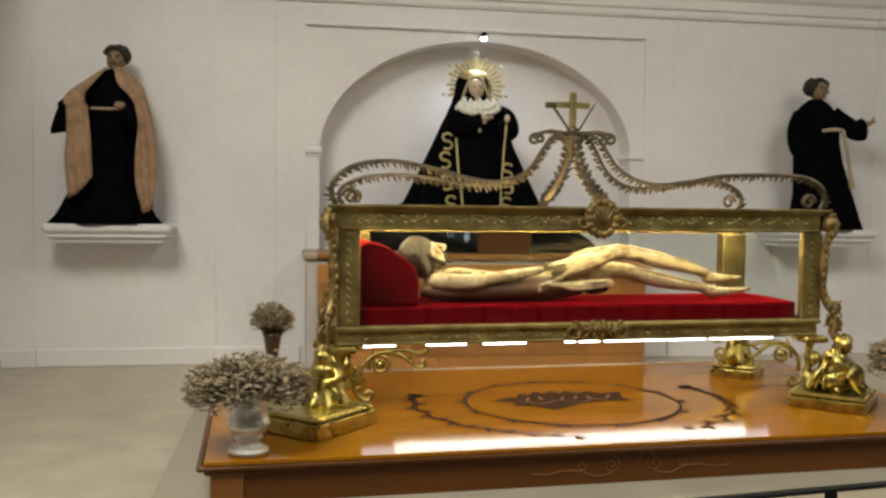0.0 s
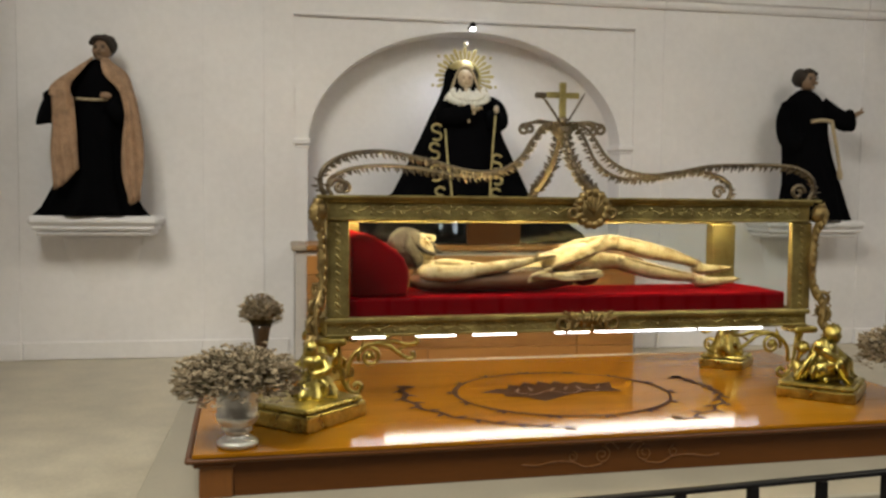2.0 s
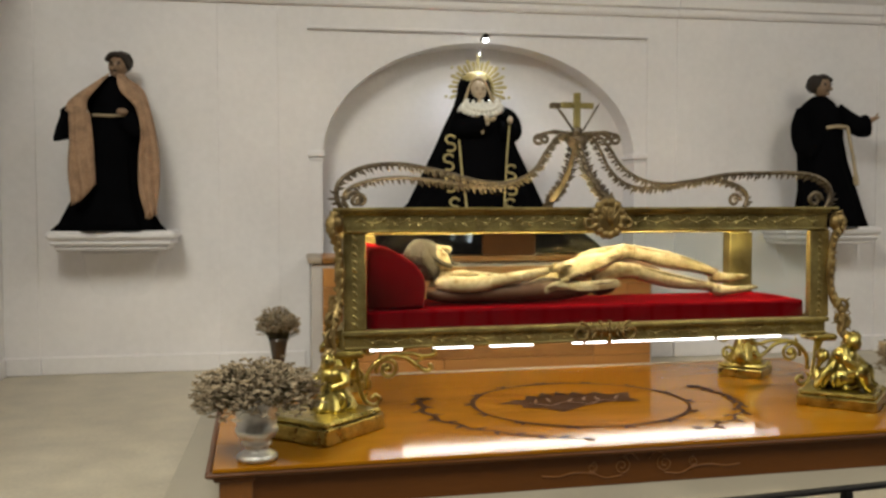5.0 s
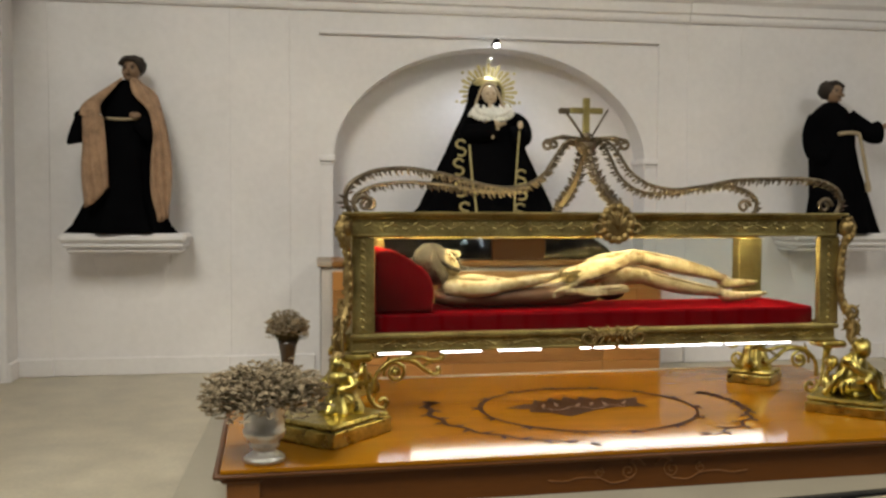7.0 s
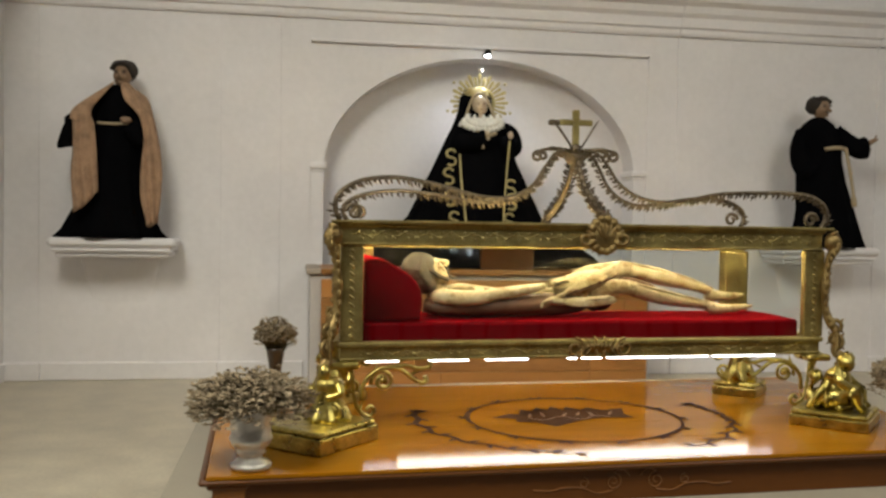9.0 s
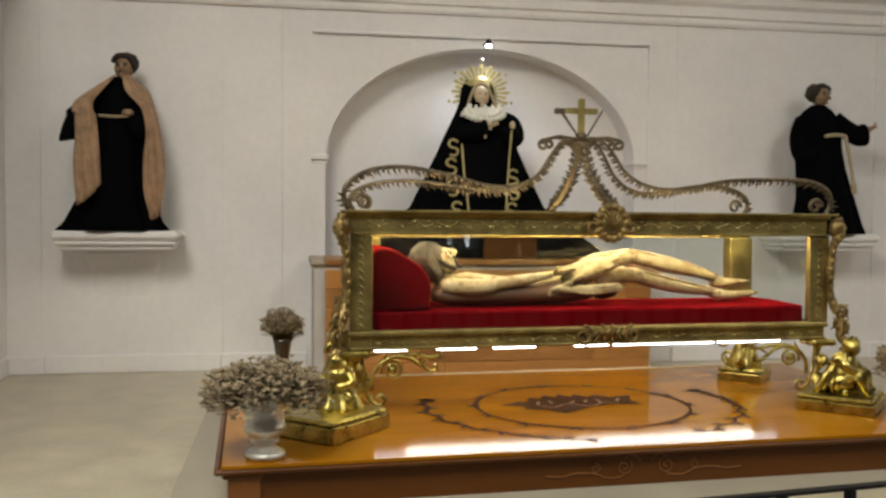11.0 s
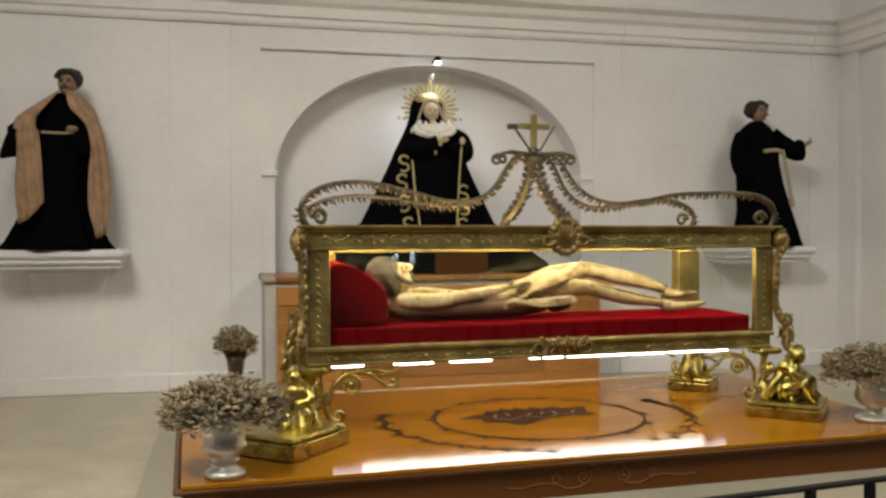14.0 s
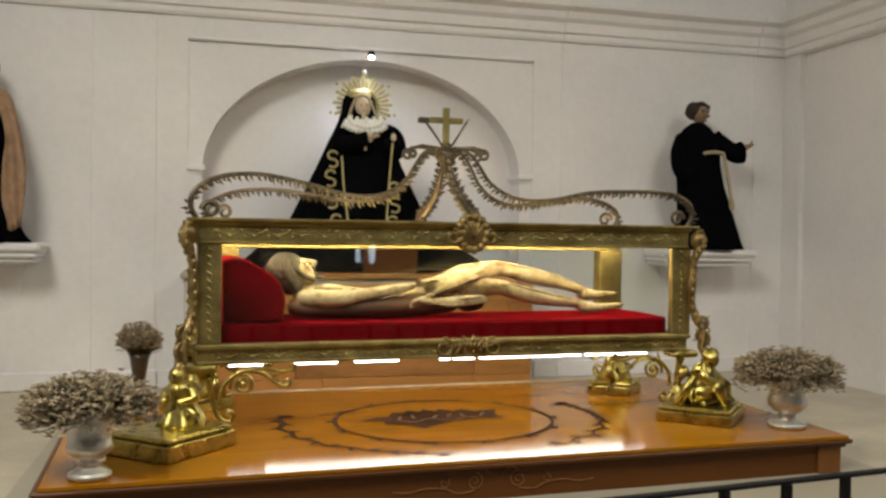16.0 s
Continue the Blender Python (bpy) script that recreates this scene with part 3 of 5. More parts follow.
def long_rail(name, y, out, z0, z1, low=0.0):
    g = Mesh()
    h = z1 - z0
    half = CX if out < 0 else CX - NARROW
    y_in = y - out * 0.035
    a, b = sorted((y, y_in))
    g.box(-half + 0.02, half - 0.02, a, b, z0 - low, z1, 0.004)
    o0, o1 = sorted((y, y + out * 0.016))
    g.box(-half + 0.01, half - 0.01, o0, o1, z1 - 0.022, z1 - 0.001, 0.005)
    g.box(-half + 0.02, half - 0.02, *sorted((y, y + out * 0.010)), z0, z0 + 0.012, 0.004)
    vine(g, -half + 0.07, half - 0.07, y + out * 0.001, out, z0 + h * 0.45)
    return part(name, g, GILT, coffin)


long_rail("top_rail", 0.0, -1, 0.962, CT)
long_rail("top_rail", CY, 1, 0.972, CT, low=0.034)
long_rail("bottom_rail", 0.0, -1, CB, 0.568)
long_rail("bottom_rail", CY, 1, CB, 0.568)
for s in (-1, 1):
    for z0, z1 in ((0.968, CT), (CB, 0.568)):
        g = Mesh()
        beam(g, (s * (CX - 0.024), 0.038), (s * (CX - 0.018 - NARROW), CY - 0.038), 0.032, z0, z1)
        beam(g, (s * (CX - 0.002), 0.03), (s * (CX + 0.004 - NARROW), CY - 0.03), 0.012, z1 - 0.022, z1 - 0.001)
        part("end_rail", g, GILT, coffin)
g = Mesh()
g.box(-CX - 0.02, CX + 0.02, -0.03, -0.0165, CT - 0.008, CT + 0.006, 0.004)
g.box(-CX - 0.02 + NARROW, CX + 0.02 - NARROW, CY + 0.0165, CY + 0.03, CT - 0.008, CT + 0.006, 0.004)
for s in (-1, 1):
    beam(g, (s * (CX + 0.012), -0.016), (s * (CX + 0.012 - NARROW), CY + 0.016), 0.014, CT - 0.008, CT + 0.006)
part("top_moulding", g, GILT, coffin, "thin projecting gilt moulding")
for sx in (-1, 1):
    for y, sy in ((0.0, -1), (CY, 1)):
        g = Mesh()
        x0, x1 = ((0.978, 1.068) if sx < 0 else (0.988, 1.084)) if sy < 0 else (0.875, 0.998)
        g.box(*sorted((sx * x0, sx * x1)), *sorted((y - sy * (0.034 if sy < 0 else 0.07), y + sy * 0.001)), 0.569, 0.961 if sy < 0 else 0.937, 0.004)
        for k in range(12):
            g.ball((sx * (x0 + x1) / 2, y + sy * 0.002, 0.59 + k * 0.032), 0.015, 0.0032, 0.0065, 8, 0, Matrix.Rotation(0.75, 3, "Y"), 0.2)
        part("post", g, GILT, coffin)
        # carved corner: a long scroll with leaves
        g = Mesh()
        px, py = sx * (x1 + (0.010 if sx < 0 else -0.006)), y + sy * 0.008
        d = Vector((sx, sy * 0.8, 0)).normalized()
        spine = smooth_line([Vector((px, py, CT - 0.015)) + d * 0.03, Vector((px, py, 0.99)) + d * 0.05, Vector((px, py, 0.92)) + d * 0.016, Vector((px, py, 0.8)) + d * 0.005, Vector((px, py, 0.68)) + d * 0.012, Vector((px, py, 0.60)) + d * 0.05, Vector((px, py, 0.55)) + d * 0.055, Vector((px, py, 0.51)) + d * 0.05, Vector((px, py, 0.475)) + d * 0.08, Vector((px, py, 0.44)) + d * 0.07], 6)
        g.tube(spine, [0.023 - 0.008 * abs(math.sin(i * 0.35)) for i in range(len(spine))], 8)
        for i in range(3, len(spine) - 2, 2):
            p = spine[i]
            g.ball(p + d * 0.010 + Vector((0, sy * 0.006 * (-1) ** i, 0)), 0.015, 0.011, 0.019, 7, 0, Matrix.Rotation(0.5 * sx * (-1) ** (i // 2), 3, "Y"), 0.5)
            g.ball(p + d * 0.008 + Vector((-sx * 0.012, sy * 0.014, -0.012)), 0.010, 0.010, 0.018, 6, rough=0.6)
        for z, r in ((0.625, 0.032), (0.555, 0.042)):
            sp = [Vector((px, py, 0)) + d * (0.05 + q.x) + Vector((0, 0, q.z)) for q in spiral(0, z, r, 0.008, 250, 1.3)]
            g.tube(sp, [0.012 - 0.007 * i / len(sp) for i in range(len(sp))], 6)
            for k in range(4):
                q = sp[4 + 5 * k]
                leaf(g, q, q - (Vector((px, py, z)) + d * 0.05), Vector((0, 1, 0)), 0.026, 0.02)
        g.ball(Vector((px, py, CT - 0.06)) + d * 0.03, 0.036, 0.032, 0.042, 12, rough=0.35)
        part("corner_carving", g, BROWN_GILT, coffin, "carved scroll and leaf corner")
# glass
for y in (-0.0175, CY + 0.0175):
    g = Mesh()
    s = 0.017 if y < 0 else -0.017
    half = 0.985 if y < 0 else 0.985 - NARROW
    g.box(-half, half, y + s - 0.0025 + (0.017 if y < 0 else -0.017), y + s + 0.0025 + (0.017 if y < 0 else -0.017), 0.55, 0.985, 0)
    p = part("pane", g, GLASS, coffin, "clear glass pane")
    p.visible_shadow = False
for s in (-1, 1):
    g = Mesh()
    beam(g, (s * 1.068, 0.04), (s * (1.072 - NARROW), CY - 0.04), 0.005, 0.57, 0.966)
    p = part("pane", g, GLASS, coffin, "clear glass pane")
    p.visible_shadow = False
g = Mesh()
g.box(-CX + 0.036 + NARROW, CX - 0.036 - NARROW, 0.036, CY - 0.036, 1.04, 1.045, 0)
p = part("pane", g, GLASS, coffin, "clear glass pane")
p.visible_shadow = False
g = Mesh()
g.box(-CX + 0.036 + NARROW, CX - 0.036 - NARROW, 0.036, CY - 0.036, CB + 0.004, CB + 0.02, 0.002)
part("base_plate", g, GILT, coffin)
for y0 in (0.125, CY - 0.10):
    g = Mesh()
    half = 1.0 if y0 < 0.3 else 0.95
    g.box(-half, half, y0, y0 + 0.012, 0.990, 1.000, 0.002)
    part("light_strip", g, WARM_LED, coffin, "warm glowing strip under the top rail")


def cartouche(name, x, y, z, w, h, mat, label):
    """An oval boss ringed by lobes, with two side scrolls and a fan of ribs."""
    g = Mesh()
    g.ball((x, y, z), w * 0.42, 0.022, h * 0.42, 14, rough=0.4)
    boss = part(name, g, mat, coffin, label)
    for k in range(14):
        a = 2 * math.pi * k / 14
        g = Mesh()
        g.ball((x + w * 0.42 * math.cos(a), y - 0.006, z + h * 0.42 * math.sin(a)), w * 0.13, 0.018, h * 0.12, 8, 0, Matrix.Rotation(-a, 3, "Y"), 0.6)
        part("lobe", g, mat, boss)
    for s in (-1, 1):
        g = Mesh()
        sp = spiral(x + s * w * 0.55, z - h * 0.1, w * 0.22, 0.01, 90, s * 1.3, y - 0.012)
        g.tube(sp, 0.008, 6)
        part("scroll", g, mat, boss)
    for k in range(5):
        g = Mesh()
        g.ball((x + (k - 2) * w * 0.1, y - 0.02, z + h * 0.1), w * 0.04, 0.012, h * 0.28, 7, 0, Matrix.Rotation((k - 2) * 0.3, 3, "Y"))
        part("shell_rib", g, mat, boss)


cartouche("top_cartouche", 0.025, -0.022, 1.018, 0.15, 0.165, BROWN_GILT, "dark gilt shell cartouche")
cartouche("lower_cartouche", 0.025, 0.002, 0.536, 0.20, 0.06, BROWN_GILT, "leafy gilt cartouche")


def leafy_rib(line, radius, gap, both, size):
    g = Mesh()
    n = len(line)
    g.tube(line, [radius * (1.15 - 0.5 * i / n) for i in range(n)], 7)
    walked, k = 0.0, 0
    for i in range(1, n - 1):
        step = line[i] - line[i - 1]
        walked += step.length
        if walked < gap:
            continue
        walked, k = 0.0, k + 1
        d = step.normalized()
        across = Vector((0, 1, 0)) if abs(d.y) < 0.8 else Vector((1, 0, 0))
        down = d.cross(across).normalized()
        if down.z > 0:
            down = -down
        sides = (down, -down) if both else (down,)
        for s in sides:
            leaf(g, line[i] + s * radius * 0.4, s + d * (0.7 if k % 2 else 0.45), d.cross(s), size * (0.7 + 0.35 * ((k * 7) % 5) / 4), size * 0.75)
        if k % 2:
            leaf(g, line[i], across + d * 0.5 + down * 0.4, down, size * 0.8, size * 0.5)
            leaf(g, line[i], -across + d * 0.5 + down * 0.4, down, size * 0.8, size * 0.5)
    return g


MID = CY / 2
TABLE = [(-0.005, 1.065), (-0.022, 1.11), (-0.012, 1.165), (0.04, 1.21), (0.12, 1.237), (0.24, 1.243), (0.4, 1.215), (0.55, 1.178), (0.66, 1.172), (0.75, 1.198), (0.82, 1.255), (0.865, 1.33), (0.90, 1.378), (0.945, 1.398), (0.99, 1.385)]
for sx in (-1, 1):
    for y in (0.0, CY):
        reach = (1.07 if sx < 0 else 1.055) if y == 0 else 0.985
        dip = 0.026 if sx > 0 else 0.0
        line = smooth_line([(sx * reach * (1 - u), y + (MID - y) * u, z - dip * math.exp(-((u - 0.2) / 0.14) ** 2) if y == 0 else 1.065 + (z - 1.065) * (0.74 + 0.26 * max(0.0, u) ** 1.5)) for u, z in TABLE], 10)
        g = leafy_rib(line, 0.010, 0.015, False, 0.036)
        sp = [Vector((sx * (reach - 0.05 - q.x), y, q.z)) for q in spiral(0, 1.098, 0.034, 0.009, 180, -1.25)]
        g.tube(sp, [0.011 - 0.005 * i / len(sp) for i in range(len(sp))], 6)
        c = Vector((sx * CX * 0.10, y + (MID - y) * 0.90, 1.372))
        out = Vector((sx, (y - MID) / CX, 0)).normalized()
        sp = [c + out * (0.03 + q.x) + Vector((0, 0, q.z)) for q in spiral(0.025, 0.0, 0.024, 0.007, 100, -1.2)]
        g.tube([Vector((sx * 0.02, MID, 1.40)), c + out * 0.01 + Vector((0, 0, 0.035))] + sp, 0.008, 6)
        part("crown_rib", g, BRONZE, coffin, "scrolled rib fringed with small leaves")
for y, s in ((0.0, -1), (CY, 1)):
    line = smooth_line([((0.065 if s < 0 else -0.05) * (1.39 - z) / 0.32 + s * 0.02 * math.sin((z - 1.07) * 9.5), MID + s * d, z) for d, z in ((0.28, 1.07), (0.235, 1.10), (0.165, 1.155), (0.10, 1.23), (0.06, 1.31), (0.03, 1.39))], 10)
    part("crown_rib", leafy_rib(line, 0.015, 0.014, True, 0.042), BRONZE, coffin, "scrolled rib fringed with small leaves")
g = Mesh()
g.lathe([(0.02, 1.33), (0.05, 1.36), (0.045, 1.385), (0.02, 1.405), (0.028, 1.42), (0.012, 1.43)], (0, MID, 0), 12)
for k in range(10):
    a = 2 * math.pi * k / 10
    leaf(g, Vector((0.03 * math.cos(a), MID + 0.03 * math.sin(a), 1.385)), Vector((math.cos(a), math.sin(a), 0.5)), Vector((-math.sin(a), math.cos(a), 0)), 0.055, 0.03)
part("crown_boss", g, BRONZE, coffin)
g = Mesh()
g.box(-0.014, 0.014, MID - 0.012, MID + 0.012, 1.41, 1.585, 0.003)
g.box(-0.076, -0.0145, MID - 0.011, MID + 0.011, 1.515, 1.541, 0.003)
g.box(0.0145, 0.076, MID - 0.011, MID + 0.011, 1.515, 1.541, 0.003)
part("cross", g, GILT, coffin, "plain gilt cross")
g = Mesh()
g.tube([(-0.02, MID - 0.02, 1.41), (-0.115, MID - 0.02, 1.535)], 0.005, 6)
g.tube([(-0.015, MID - 0.025, 1.40), (-0.085, MID - 0.025, 1.50), (-0.12, MID - 0.025, 1.525)], 0.004, 6)
g.box(-0.135, -0.085, MID - 0.035, MID - 0.01, 1.51, 1.535, 0.005)
part("hammer", g, BRONZE, coffin)
g = Mesh()
g.tube([(0.02, MID - 0.02, 1.41), (0.09, MID - 0.02, 1.525)], 0.0045, 6)
leaf(g, Vector((0.082, MID - 0.02, 1.51)), Vector((0.6, 0, 1)), Vector((0, 1, 0)), 0.04, 0.015)
part("lance", g, BRONZE, coffin)


# feet: plinth, crouching figure and scrolls under each corner
def foot(x, y, sx, sy, size, tall=0.068, robed=False, shift=(0, 0), tallness=1.0):
    g = Mesh()
    m = pose(x, y, DECK + 0.006, 0, 0, 45)
    h = size / 2
    g.box(-h, h, -h, h, 0, tall - 0.022, 0.005, 0, m)
    g.box(-h * 0.955, h * 0.955, -h * 0.955, h * 0.955, tall - 0.0215, tall, 0.008, 0, m)
    for i in range(9):
        for a, b in ((1, 0), (-1, 0), (0, 1), (0, -1)):
            u = -h * 0.8 + i * h * 0.2
            p = m @ Vector((a * h * 0.952 + b * u, b * h * 0.952 + a * u, tall - 0.009))
            g.ball(p, 0.008, 0.008, 0.006, 6)
    plinth = part("plinth", g, BRASS, coffin, "square brass plinth turned on its corner")
    # a plain crouching shape carrying the corner
    g = Mesh()
    d = Vector((sx, sy, 0)).normalized()
    s = Vector((-d.y, d.x, 0))
    o = Vector((x + shift[0], y + shift[1], DECK + 0.006 + tall))
    up = Vector((0, 0, tallness))
    if robed:
        stack = []
        for z, r, lean in ((0.0, 0.088, 0.0), (0.02, 0.082, 0.0), (0.06, 0.066, 0.0), (0.10, 0.054, 0.004), (0.14, 0.046, 0.008), (0.17, 0.05, 0.012), (0.195, 0.044, 0.018), (0.212, 0.02, 0.024)):
            deep = 0.16 * (1 - z / 0.22)
            stack.append([o + d * lean + up * z + (d * math.cos(a) + s * math.sin(a) * 0.9) * r * (1 + deep * math.cos(7 * a + 8 * z)) for a in (2 * math.pi * j / 56 for j in range(56))])
        g.rings(stack, True)
        g.ball(o + up * 0.235 + d * 0.032, 0.028, 0.027, 0.034, 12, rough=0.3)
        for k in (-1, 1):
            g.tube(smooth_line([o + up * 0.185 + s * k * 0.04, o + up * 0.14 + s * k * 0.07 + d * 0.02, o + up * 0.12 + s * k * 0.03 + d * 0.06], 5), [0.018] * 6 + [0.014] * 5, 8)
    else:
        g.ball(o + up * 0.045 - d * 0.01, 0.085, 0.085, 0.05, 16, rough=0.6)
        g.tube([o + up * 0.04, o + up * 0.09 - d * 0.005, o + up * 0.14 + d * 0.012, o + up * 0.175 + d * 0.025], [0.07, 0.06, 0.055, 0.032], 10)
        g.ball(o + up * 0.205 + d * 0.04, 0.037, 0.036, 0.04, 14, rough=0.5)
        for k in (-1, 1):
            g.tube(smooth_line([o + up * 0.05 + s * k * 0.04, o + up * 0.085 + s * k * 0.055 + d * 0.075, o + up * 0.03 + s * k * 0.05 + d * 0.10, o + up * 0.006 + s * k * 0.045 + d * 0.125], 5), [0.036, 0.034, 0.033, 0.03, 0.03, 0.032, 0.032, 0.03, 0.026, 0.024, 0.022, 0.02, 0.02, 0.02, 0.02, 0.018], 8)
            g.tube(smooth_line([o + up * 0.18 + s * k * 0.05 + d * 0.01, o + up * 0.13 + s * k * 0.085 + d * 0.03, o + up * 0.09 + s * k * 0.05 + d * 0.08], 5), 0.02, 7)
            g.ball(o + up * 0.15 + s * k * 0.055, 0.032, rough=0.3)
        for k in range(11):
            a = 0.5 * k
            g.tube(smooth_line([o + up * 0.15 + s * 0.06 * math.sin(a) - d * 0.01, o + up * 0.08 + s * 0.085 * math.sin(a * 1.3) + d * 0.05 * math.cos(a), o + up * 0.005 + s * 0.095 * math.sin(a * 1.3 + 0.3) + d * 0.10 * math.cos(a)], 4), [0.008, 0.010, 0.012, 0.013, 0.013, 0.014, 0.014, 0.012, 0.010], 6)
        for k in range(7):
            g.ball(o + s * (k - 3) * 0.024 + d * (0.06 - 0.01 * abs(k - 3)) + up * 0.012, 0.022, 0.022, 0.014, 7, rough=0.4)
    part("foot_figure", g, BRASS, plinth, "crouching brass bearer")
    # brackets from the plinth up to the corner and inwards under the rail
    o, up = Vector((x, y, DECK + 0.006 + tall)), Vector((0, 0, 1))
    g = Mesh()
    c = Vector((sx * 1.05, 0.02 if sy < 0 else CY - 0.02, CB))
    b = o - d * 0.07
    line = smooth_line([b, b + up * 0.06 - d * 0.035, b + up * 0.13 - d * 0.01, c - up * 0.09, c], 7)
    g.tube(line, [0.02 + 0.01 * math.sin(i * 0.5) for i in range(len(line))], 8)
    g.box(c.x - 0.06, c.x + 0.06, c.y - 0.06, c.y + 0.06, CB - 0.03, CB - 0.001, 0.01)
    yy = -0.005 if sy < 0 else CY + 0.005
    x0 = sx * 0.98
    g.tube([Vector((x0 - sx * q.x, yy, q.z)) for q in spiral(0.085, 0.408, 0.047, 0.010, 200, -1.7)], 0.008, 6)
    g.tube([Vector((x0 - sx * q.x, yy, q.z)) for q in smooth_line([(0.0, 0, 0.33), (0.01, 0, 0.40), (0.07, 0, 0.455), (0.15, 0, 0.455), (0.20, 0, 0.42), (0.24, 0, 0.395), (0.262, 0, 0.405), (0.255, 0, 0.425)], 6)], 0.0095, 6)
    g.tube([Vector((x0 - sx * q.x, yy, q.z)) for q in smooth_line([(0.10, 0, 0.465), (0.18, 0, 0.468), (0.23, 0, 0.455), (0.275, 0, 0.462), (0.272, 0, 0.485)], 6)], 0.009, 6)
    g.tube([Vector((x0 - sx * q.x, yy, q.z)) for q in smooth_line([(-0.04, 0, 0.455), (-0.032, 0, 0.37), (-0.02, 0, 0.31), (0.005, 0, 0.272), (0.035, 0, 0.262), (0.052, 0, 0.283), (0.036, 0, 0.303), (0.02, 0, 0.288)], 6)], 0.0085, 6)
    g.ball((x0 - sx * 0.085, yy, 0.408), 0.016, 0.013, 0.016, 8)
    for q, w in (((0.05, 0.44), (0.3, 1)), ((0.19, 0.43), (1, 0.4)), ((-0.033, 0.36), (-1, 0.3)), ((-0.015, 0.28), (0.5, 1))):
        leaf(g, Vector((x0 - sx * q[0], yy, q[1])), Vector((-sx * w[0], 0, w[1])), Vector((0, 1, 0)), 0.05, 0.028)
    # curled leaves at the plinth's outer side
    q = o + s * 0.075 * (1 if sx * sy > 0 else -1) - d * 0.02
    g.tube([q + s * p.x * (1 if sx * sy > 0 else -1) + Vector((0, 0, p.z)) for p in spiral(0.0, 0.045, 0.036, 0.009, 250, 1.4)], 0.0085, 6)
    part("foot_scroll", g, BRASS, plinth, "open brass scrollwork bracket")


foot(*under(-1.165, -0.175), -1, -1, 0.345, 0.082, True, (0.055, 0.02), 0.78)
foot(*under(1.115, -0.045), 1, -1, 0.315)
foot(*under(1.02, 0.64), 1, 1, 0.215, 0.066, True)
foot(*under(-1.07, 0.60), -1, 1, 0.23, 0.066, True)

# light bars under the coffin
t = thing("light_tube", "long white glowing light tube under the coffin", "light", (0, 0.44, 0))
t.matrix_world = STAND @ t.matrix_world
g = Mesh()
g.tube([(-0.76, 0, 0.472), (0.985, 0, 0.472)], 0.013, 10)
part("tube", g, DOWN_LED, t, "glowing white tube")
g = Mesh()
g.box(-0.78, 1.0, -0.02, 0.02, 0.4862, 0.4938, 0.002)
part("housing", g, ALU, t)

for x0, x1 in ((-0.93, -0.79), (-0.655, -0.476), (-0.399, -0.202), (-0.016, 0.03), (0.05, 0.146), (0.173, 0.476), (0.49, 0.673), (0.70, 1.02)):
    t = thing("light_bar", "short white glowing light bar under the coffin", "light", (0, 0.28, 0), group="light bars under the coffin")
    t.matrix_world = STAND @ t.matrix_world
    g = Mesh()
    g.box(x0, x1, -0.012, 0.012, 0.439, 0.446, 0.002)
    part("diffuser", g, LED, t, "glowing white strip")
    g = Mesh()
    g.box(x0 - 0.004, x1 + 0.004, -0.015, 0.015, 0.4465, 0.4935, 0.002)
    part("housing", g, ALU, t)

# ---- bed and pillow inside ----
bed = Mesh()
rings = []
for x in (-0.99, 0.99):
    z = 0.640
    rings.append([(x, 0.055, 0.512), (x, 0.052, z - 0.012), (x, 0.056, z - 0.004), (x, 0.066, z), (x, 0.28, z + 0.004), (x, 0.47, z), (x, 0.50, z - 0.006), (x, 0.507, 0.512)])
bed.rings(rings, True, 0, False)
tagged(part("mattress", bed, VELVET, place=STAND), "crimson velvet mattress inside the glass coffin", "mattress")
g = Mesh()
outline = [(-0.965, 0.648), (-0.965, 0.89), (-0.945, 0.903), (-0.91, 0.905), (-0.87, 0.895), (-0.82, 0.865), (-0.775, 0.835), (-0.745, 0.80), (-0.728, 0.76), (-0.725, 0.72), (-0.732, 0.67), (-0.735, 0.648)]
rings = []
for y, k in ((0.058, 0.90), (0.0585, 0.955), (0.063, 0.985), (0.075, 1.0), (0.28, 1.01), (0.48, 1.0), (0.496, 0.985), (0.502, 0.93)):
    rings.append([(-0.85 + (x + 0.85) * k, y, 0.66 + (z - 0.66) * k if z > 0.66 else z) for x, z in outline])
g.rings(rings, True, 0, True)
tagged(part("bolster", g, VELVET, place=STAND), "crimson velvet bolster at the head of the mattress", "bolster")

# ---- lying statue: one plain carved shape ----
g = Mesh()
YB = 0.29


def limb(pts, rad, slot=0, n=10, flat=1.0):
    p = smooth_line(pts, 6)
    k = len(rad) - 1
    r = []
    for i in range(len(p)):
        u = i / (len(p) - 1) * k
        j = min(int(u), k - 1)
        r.append((rad[j] + (rad[j + 1] - rad[j]) * (u - j)) * (1 + 0.05 * noise.noise(p[i] * 14)))
    g.tube(p, r, n, slot, flat)


# chest and belly, with a darker flank whose brown puts in the shade below
limb([(-0.66, YB, 0.728), (-0.60, YB, 0.735), (-0.52, YB, 0.742), (-0.42, YB, 0.735), (-0.28, YB, 0.722), (-0.12, YB, 0.735), (0.02, YB, 0.755)], [0.022, 0.038, 0.046, 0.042, 0.034, 0.042, 0.048], 0, 18, 2.0)
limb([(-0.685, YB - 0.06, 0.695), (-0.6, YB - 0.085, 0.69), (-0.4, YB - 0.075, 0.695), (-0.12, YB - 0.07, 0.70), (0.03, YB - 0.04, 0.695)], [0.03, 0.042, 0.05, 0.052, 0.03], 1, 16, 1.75)
